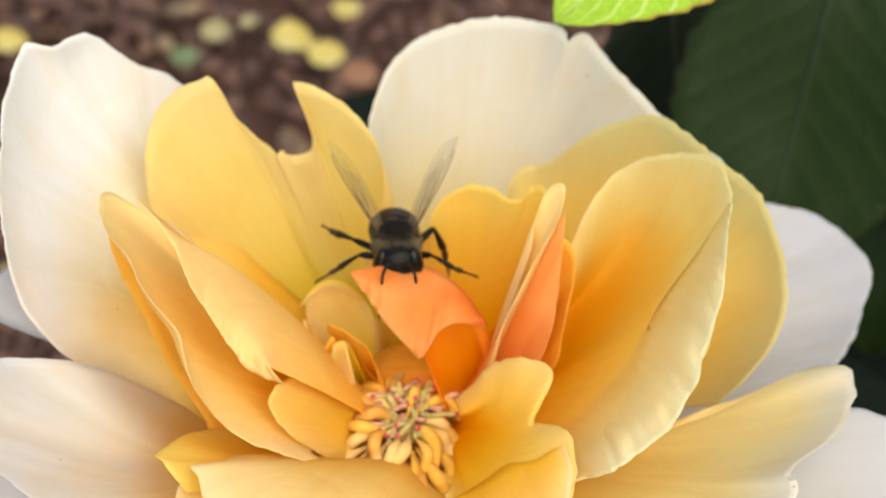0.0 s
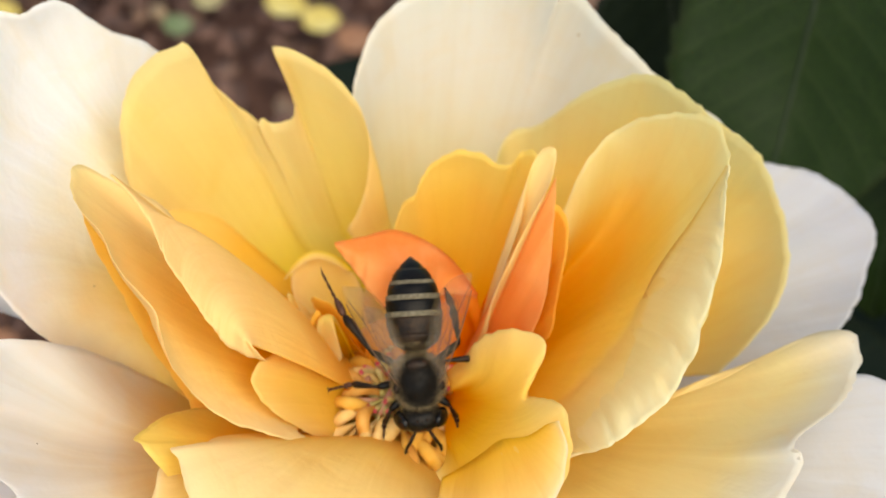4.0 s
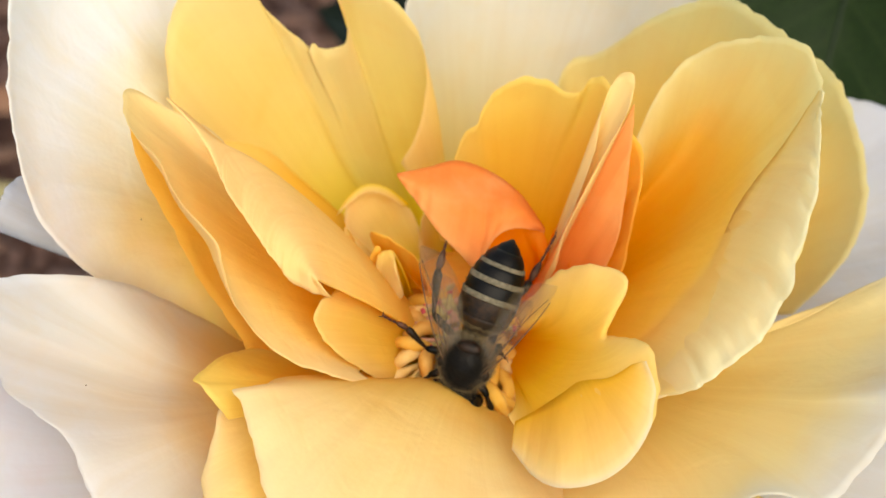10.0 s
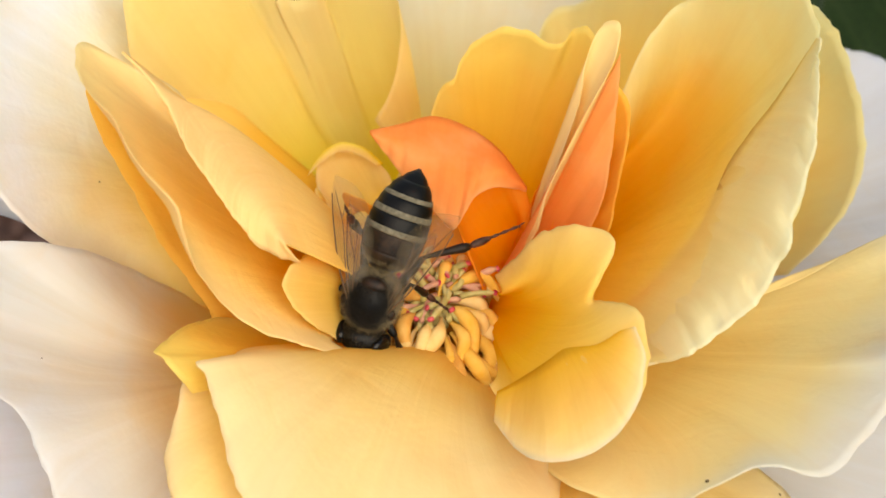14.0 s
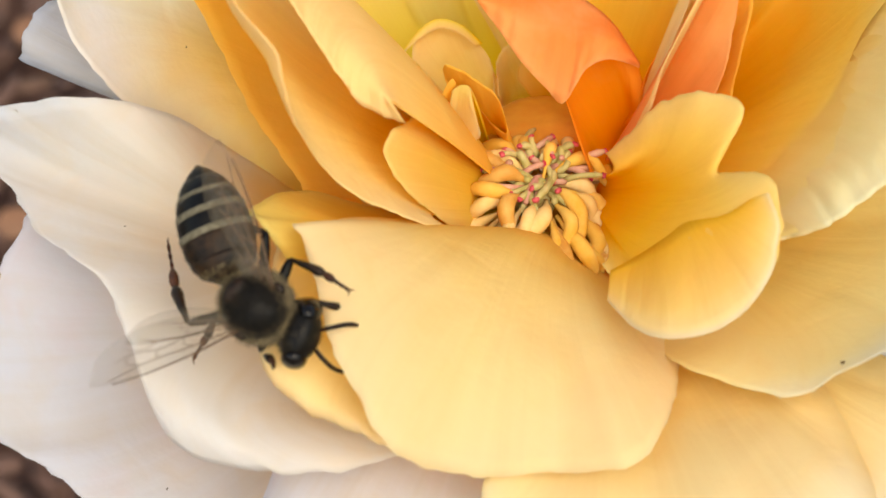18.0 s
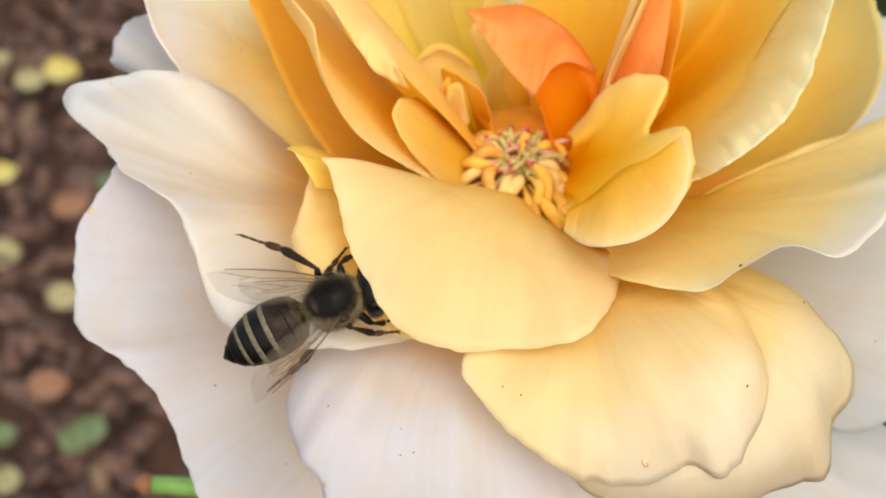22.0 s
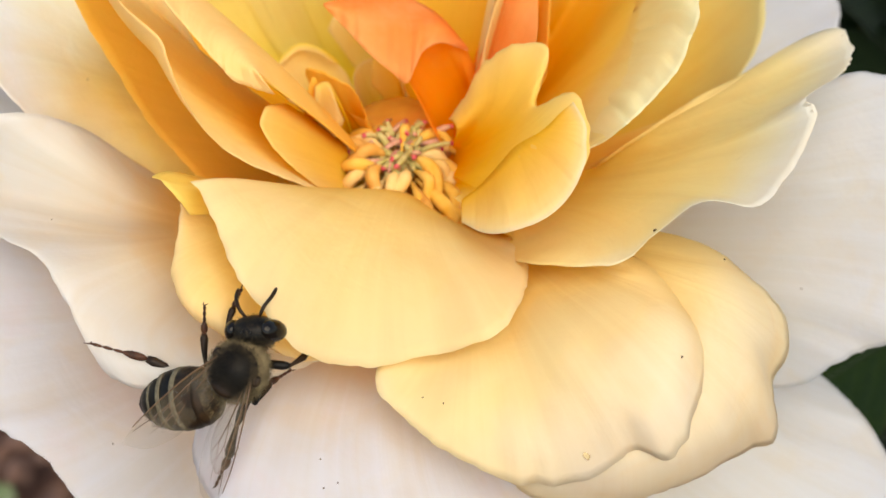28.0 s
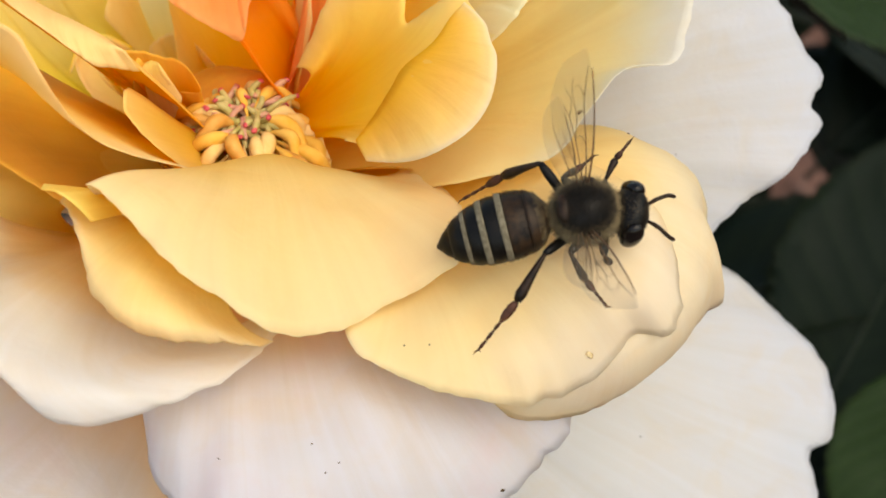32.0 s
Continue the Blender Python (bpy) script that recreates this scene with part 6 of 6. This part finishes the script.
    spread = ((0, 48, 48), (0.5, 52, 52), (1, 60, 50), (1.5, 55, 45), (2, 40, 30), (2.5, 35, 28), (4.5, 18, 25), (5, 25, 50), (6, 14, 62), (7, 16, 48), (8, 16, 24), (9, 18, 26), (10, 20, 28), (11, 18, 22),
              (12, 30, 34), (12.5, 36, 36), (13, 24, 34), (13.5, 16, 20), (15.5, 30, 40), (16, 24, 50), (16.5, 40, 40), (17, 40, 40), (17.5, 24, 22), (18, 30, 62), (18.5, 24, 58), (19, 42, 58), (19.5, 20, 50),
              (20, 26, 50), (20.5, 38, 50), (21, 34, 46), (21.5, 28, 36), (22, 22, 28), (22.5, 20, 16), (23, 14, 24), (23.5, 18, 24), (24, 10, 26), (24.5, 12, 28), (26.5, 40, 26), (27, 36, 14), (27.5, 18, 14),
              (28, 14, 18), (28.5, 12, 12), (29, 34, 18), (29.5, 18, 18), (30, 44, 12), (30.5, 64, 62), (31, 38, 50), (31.5, 44, 62), (32, 90, 104))
    def lifted(t):
        """How far the wing tips are raised: high at first, then flat, whirring up at the end."""
        return 52 - 8 * t if t <= 1 else 52 - 22 * t if t < 2 else 44 if t > 31.8 else 28 if t > 30.4 else 16 if 15 < t < 17 else 7

    for s in (1, -1):
        walk(wings["fore", s], [(t, pose(0.3 * MM, 1.45 * s * MM, 1.05 * MM, 0, 0, -s * (a if s > 0 else b)) @ pose(0, 0, 0, 10 * s, lifted(t), 0)) for t, a, b in spread])
        walk(wings["hind", s], [(t, pose(-0.35 * MM, 1.4 * s * MM, 0.85 * MM, 0, 0, -s * 0.86 * (a if s > 0 else b)) @ pose(0, 0, 0, 8 * s, lifted(t) - 3, 0)) for t, a, b in spread])
    def bent(rx, ry, rz):
        """A turn about a joint, in degrees."""
        return Euler((radians(rx), radians(ry), radians(rz))).to_matrix().to_4x4()

    leg_rows, shin_rows = {}, {}
    leg_rows['front', 1] = [
        (0, bent(-118, 82, -9)), (1, bent(-118, 82, -9)), (2, bent(-24, 45, 81)), (3, bent(-20, 19, 40)), (4, bent(0, 0, 0)),
        (6, bent(0, 0, 0)), (8, bent(37, -50, 17)), (10, bent(0, 0, 0)), (14, bent(0, 0, 0)), (16, bent(-15, 9, 59)),
        (18, bent(0, 0, 0)), (21, bent(0, 0, 0)), (23, bent(3, -43, 63)), (24, bent(33, -48, 20)), (28, bent(-18, 15, 34)),
        (31.5, bent(-32, 28, 12)), (32, bent(-32, 28, 12))]
    shin_rows['front', 1] = [
        (0, bent(47, -70, -59)), (1, bent(47, -70, -59)), (2, bent(20, -30, 14)), (4, bent(0, 0, 0)), (6, bent(0, 0, 0)),
        (7, bent(-28, 27, -23)), (8, bent(-72, 36, -64)), (9, bent(-28, 27, -23)), (10, bent(0, 0, 0)), (14, bent(0, 0, 0)),
        (16, bent(-5, -36, -27)), (18, bent(0, 0, 0)), (21, bent(0, 0, 0)), (23, bent(-55, 51, -44)), (24, bent(-41, 37, -34)),
        (26, bent(-21, 1, -24)), (28, bent(-4, -37, -27)), (31.5, bent(72, -75, -45)), (32, bent(72, -75, -45))]
    leg_rows['front', -1] = [
        (0, bent(70, 34, 35)), (2, bent(0, 0, 0)), (16, bent(0, 0, 0)), (18, bent(49, 39, -3)), (19, bent(79, 46, 21)),
        (19.5, bent(32, 38, -44)), (20, bent(16, 6, -83)), (20.5, bent(27, 33, -50)), (21, bent(62, 46, 1)), (23, bent(0, 0, 0)),
        (27, bent(0, 0, 0)), (29, bent(37, 32, -14)), (31, bent(22, 17, 13)), (32, bent(6, -7, -43))]
    shin_rows['front', -1] = [
        (0, bent(-24, -38, -15)), (2, bent(0, 0, 0)), (16, bent(0, 0, 0)), (17, bent(19, -38, 44)), (18, bent(-30, -71, 137)),
        (19, bent(-101, -66, 134)), (19.5, bent(5, -59, 68)), (20, bent(52, -29, 67)), (20.5, bent(26, -14, 35)), (21, bent(-4, -15, 0)),
        (23, bent(0, 0, 0)), (27, bent(0, 0, 0)), (29, bent(4, -3, 6)), (31, bent(-30, -38, -26)), (31.5, bent(-10, 7, -15)),
        (32, bent(27, 41, 19))]
    leg_rows['middle', 1] = [
        (0, bent(-23, 0, 39)), (1, bent(9, -20, 47)), (2, bent(0, -22, 68)), (5, bent(24, -27, 42)), (8, bent(-26, -2, 87)),
        (12, bent(-1, -20, 63)), (16, bent(-14, -13, 76)), (17, bent(-3, -11, 41)), (17.5, bent(14, -29, 58)), (18, bent(-18, -1, 27)),
        (19, bent(-1, -9, 31)), (20, bent(-22, -7, 89)), (21, bent(-13, -7, 50)), (21.5, bent(27, -22, 32)), (22, bent(71, -21, 8)),
        (22.5, bent(22, -27, 44)), (23, bent(-20, -6, 72)), (24, bent(3, -27, 70)), (27, bent(-1, -17, 54)), (28, bent(11, -23, 51)),
        (29, bent(-3, -12, 45)), (31, bent(14, -22, 44)), (32, bent(14, -22, 44))]
    shin_rows['middle', 1] = [
        (0, bent(20, -17, -42)), (1, bent(-26, -23, -26)), (2, bent(-15, -32, -43)), (5, bent(-10, -21, -31)), (8, bent(-58, -14, -12)),
        (12, bent(-70, 6, -1)), (14, bent(-49, -26, -22)), (16, bent(-5, -43, -65)), (17, bent(-48, 6, 1)), (17.5, bent(-55, -3, -5)),
        (17.75, bent(-14, -37, -49)), (18, bent(44, -24, -110)), (19, bent(30, -23, -72)), (20, bent(-60, -41, -27)), (20.5, bent(12, -53, -99)),
        (21, bent(54, -17, -139)), (21.5, bent(-1, -60, -91)), (22, bent(-85, -33, -14)), (22.5, bent(-6, -48, -72)), (23, bent(52, -13, -104)),
        (23.5, bent(14, -37, -77)), (24, bent(-38, -36, -34)), (27, bent(-53, -19, -15)), (28, bent(21, -48, -105)), (29, bent(-53, -46, -34)),
        (31, bent(-66, -25, -16)), (32, bent(-66, -25, -16))]
    leg_rows['middle', -1] = [
        (0, bent(0, 0, 0)), (2, bent(0, 0, 0)), (9, bent(0, 0, 0)), (11, bent(0, 0, 0)), (12, bent(0, 0, 0)),
        (17, bent(-13, -12, -26)), (17.5, bent(-17, -26, -48)), (18, bent(1, -18, -59)), (19, bent(13, -14, -79)), (21, bent(15, -13, -82)),
        (21.5, bent(-14, -16, -34)), (22, bent(-36, 2, 10)), (22.5, bent(-10, -11, -26)), (23, bent(19, -6, -65)), (24, bent(3, -19, -65)),
        (27, bent(-9, -13, -30)), (28, bent(20, -8, -80)), (29, bent(18, -6, -61)), (31, bent(76, 19, -25)), (31.5, bent(31, 3, -81)),
        (32, bent(-14, -20, -41))]
    shin_rows['middle', -1] = [
        (0, bent(0, 0, 0)), (2, bent(0, 0, 0)), (9, bent(0, 0, 0)), (10, bent(-53, 0, -28)), (11, bent(-102, -22, -45)),
        (11.33, bent(-58, -2, -37)), (11.67, bent(3, 7, -10)), (12, bent(48, -6, 7)), (17, bent(21, -34, 41)), (17.5, bent(34, 2, 1)),
        (18, bent(30, -13, 15)), (19, bent(29, -18, 20)), (21, bent(-33, -9, 30)), (21.5, bent(3, -23, 37)), (22, bent(42, -38, 34)),
        (23, bent(53, -56, 42)), (24, bent(85, -14, 8)), (27, bent(5, -63, 91)), (27.5, bent(62, -36, 24)), (28, bent(70, 6, 1)),
        (29, bent(61, -27, 18)), (30, bent(6, -17, 27)), (31, bent(-46, -5, 24)), (31.25, bent(-33, -18, 64)), (31.5, bent(-33, -36, 106)),
        (32, bent(41, -31, 29))]
    leg_rows['hind', 1] = [
        (0, bent(14, 13, -4)), (1, bent(14, 13, -4)), (2, bent(-4, -7, 14)), (5, bent(0, 0, 0)), (6.5, bent(-32, -20, 29)),
        (8, bent(-71, -19, 67)), (11, bent(-21, -19, 50)), (12, bent(0, 0, 0)), (13, bent(-22, -18, 36)), (16, bent(-9, -13, 31)),
        (17, bent(-12, -17, 44)), (17.5, bent(-12, -19, 55)), (18, bent(0, 0, 0)), (19, bent(39, 14, 19)), (20, bent(-27, -19, 45)),
        (21, bent(10, 4, 6)), (22, bent(32, 43, -18)), (22.5, bent(14, 8, 4)), (23, bent(-16, -16, 37)), (24, bent(36, 5, 27)),
        (27, bent(-24, -17, 25)), (28, bent(-22, -16, 18)), (29, bent(-2, -8, 20)), (30, bent(-47, -24, 30)), (31, bent(-23, -17, 28)),
        (31.5, bent(26, 7, 17)), (32, bent(0, 0, 0))]
    shin_rows['hind', 1] = [
        (0, bent(-41, -37, 30)), (1, bent(-41, -37, 30)), (2, bent(-10, -38, -12)), (5, bent(-17, 2, 40)), (6.5, bent(22, 34, 16)),
        (8, bent(82, 72, 32)), (11, bent(16, 19, -32)), (11.5, bent(8, 17, 6)), (12, bent(0, 19, 44)), (13, bent(5, -5, -20)),
        (14.5, bent(19, 15, -61)), (16, bent(16, 40, -105)), (16.5, bent(23, 7, -77)), (17, bent(14, -26, -51)), (17.5, bent(26, -14, -77)),
        (17.75, bent(-7, -30, -14)), (18, bent(-36, -11, 48)), (18.5, bent(-31, -40, 15)), (19, bent(6, -57, -43)), (19.5, bent(22, -22, -68)),
        (20, bent(23, 16, -82)), (21, bent(8, -23, -38)), (22, bent(-37, -35, 27)), (22.5, bent(-4, -24, -15)), (23, bent(15, 2, -44)),
        (24, bent(6, -29, -35)), (27, bent(13, 12, -27)), (28, bent(20, 64, -62)), (28.5, bent(93, 73, 43)), (29, bent(117, 49, 98)),
        (30, bent(33, 55, -15)), (31, bent(14, 17, -26)), (31.5, bent(13, 11, -30)), (32, bent(-27, -19, 28))]
    leg_rows['hind', -1] = [
        (0, bent(1, 2, 6)), (2, bent(0, 0, 0)), (9, bent(0, 0, 0)), (11, bent(0, 0, 0)), (13, bent(17, -17, -43)),
        (17, bent(6, -11, -25)), (17.5, bent(-23, -4, -33)), (18, bent(0, 0, 0)), (20, bent(40, -23, -20)), (22, bent(89, -25, -53)),
        (22.5, bent(31, -20, -45)), (23, bent(-23, -11, -45)), (24, bent(-33, 10, -19)), (27, bent(-32, 12, -14)), (28, bent(-28, 5, -21)),
        (29, bent(-6, -11, -37)), (30, bent(9, -14, -35)), (31, bent(-8, -7, -28)), (31.5, bent(25, -17, -13)), (32, bent(-20, 6, -13))]
    shin_rows['hind', -1] = [
        (0, bent(-1, 9, -11)), (2, bent(0, 0, 0)), (9, bent(0, 0, 0)), (11, bent(27, -15, -32)), (11.67, bent(-7, 20, -26)),
        (12.33, bent(-78, 55, -65)), (13, bent(-150, 39, -114)), (15, bent(-40, 55, -6)), (17, bent(-6, -8, 25)), (17.5, bent(9, -24, 5)),
        (18, bent(29, -12, -38)), (20, bent(-8, 18, -15)), (22, bent(-45, 56, -14)), (22.5, bent(-1, 1, 2)), (23, bent(48, -49, -29)),
        (24, bent(48, -30, -43)), (27, bent(110, -78, -73)), (27.5, bent(41, -49, -22)), (28, bent(22, -15, -24)), (29, bent(26, -33, -14)),
        (30, bent(-7, 8, 9)), (31, bent(38, -39, -24)), (31.25, bent(-4, 11, -10)), (31.5, bent(-62, 56, -45)), (31.75, bent(-14, 23, 6)),
        (32, bent(-1, -24, 24))]
    for key, leg in legs.items():
        hip, knee = Matrix.Translation(leg.location), Matrix.Translation(shins[key].location)
        walk(leg, [(t, hip @ m) for t, m in leg_rows[key]])
        for piece in (shins[key], feet[key]):
            walk(piece, [(t, knee @ m) for t, m in shin_rows[key]])


motions()
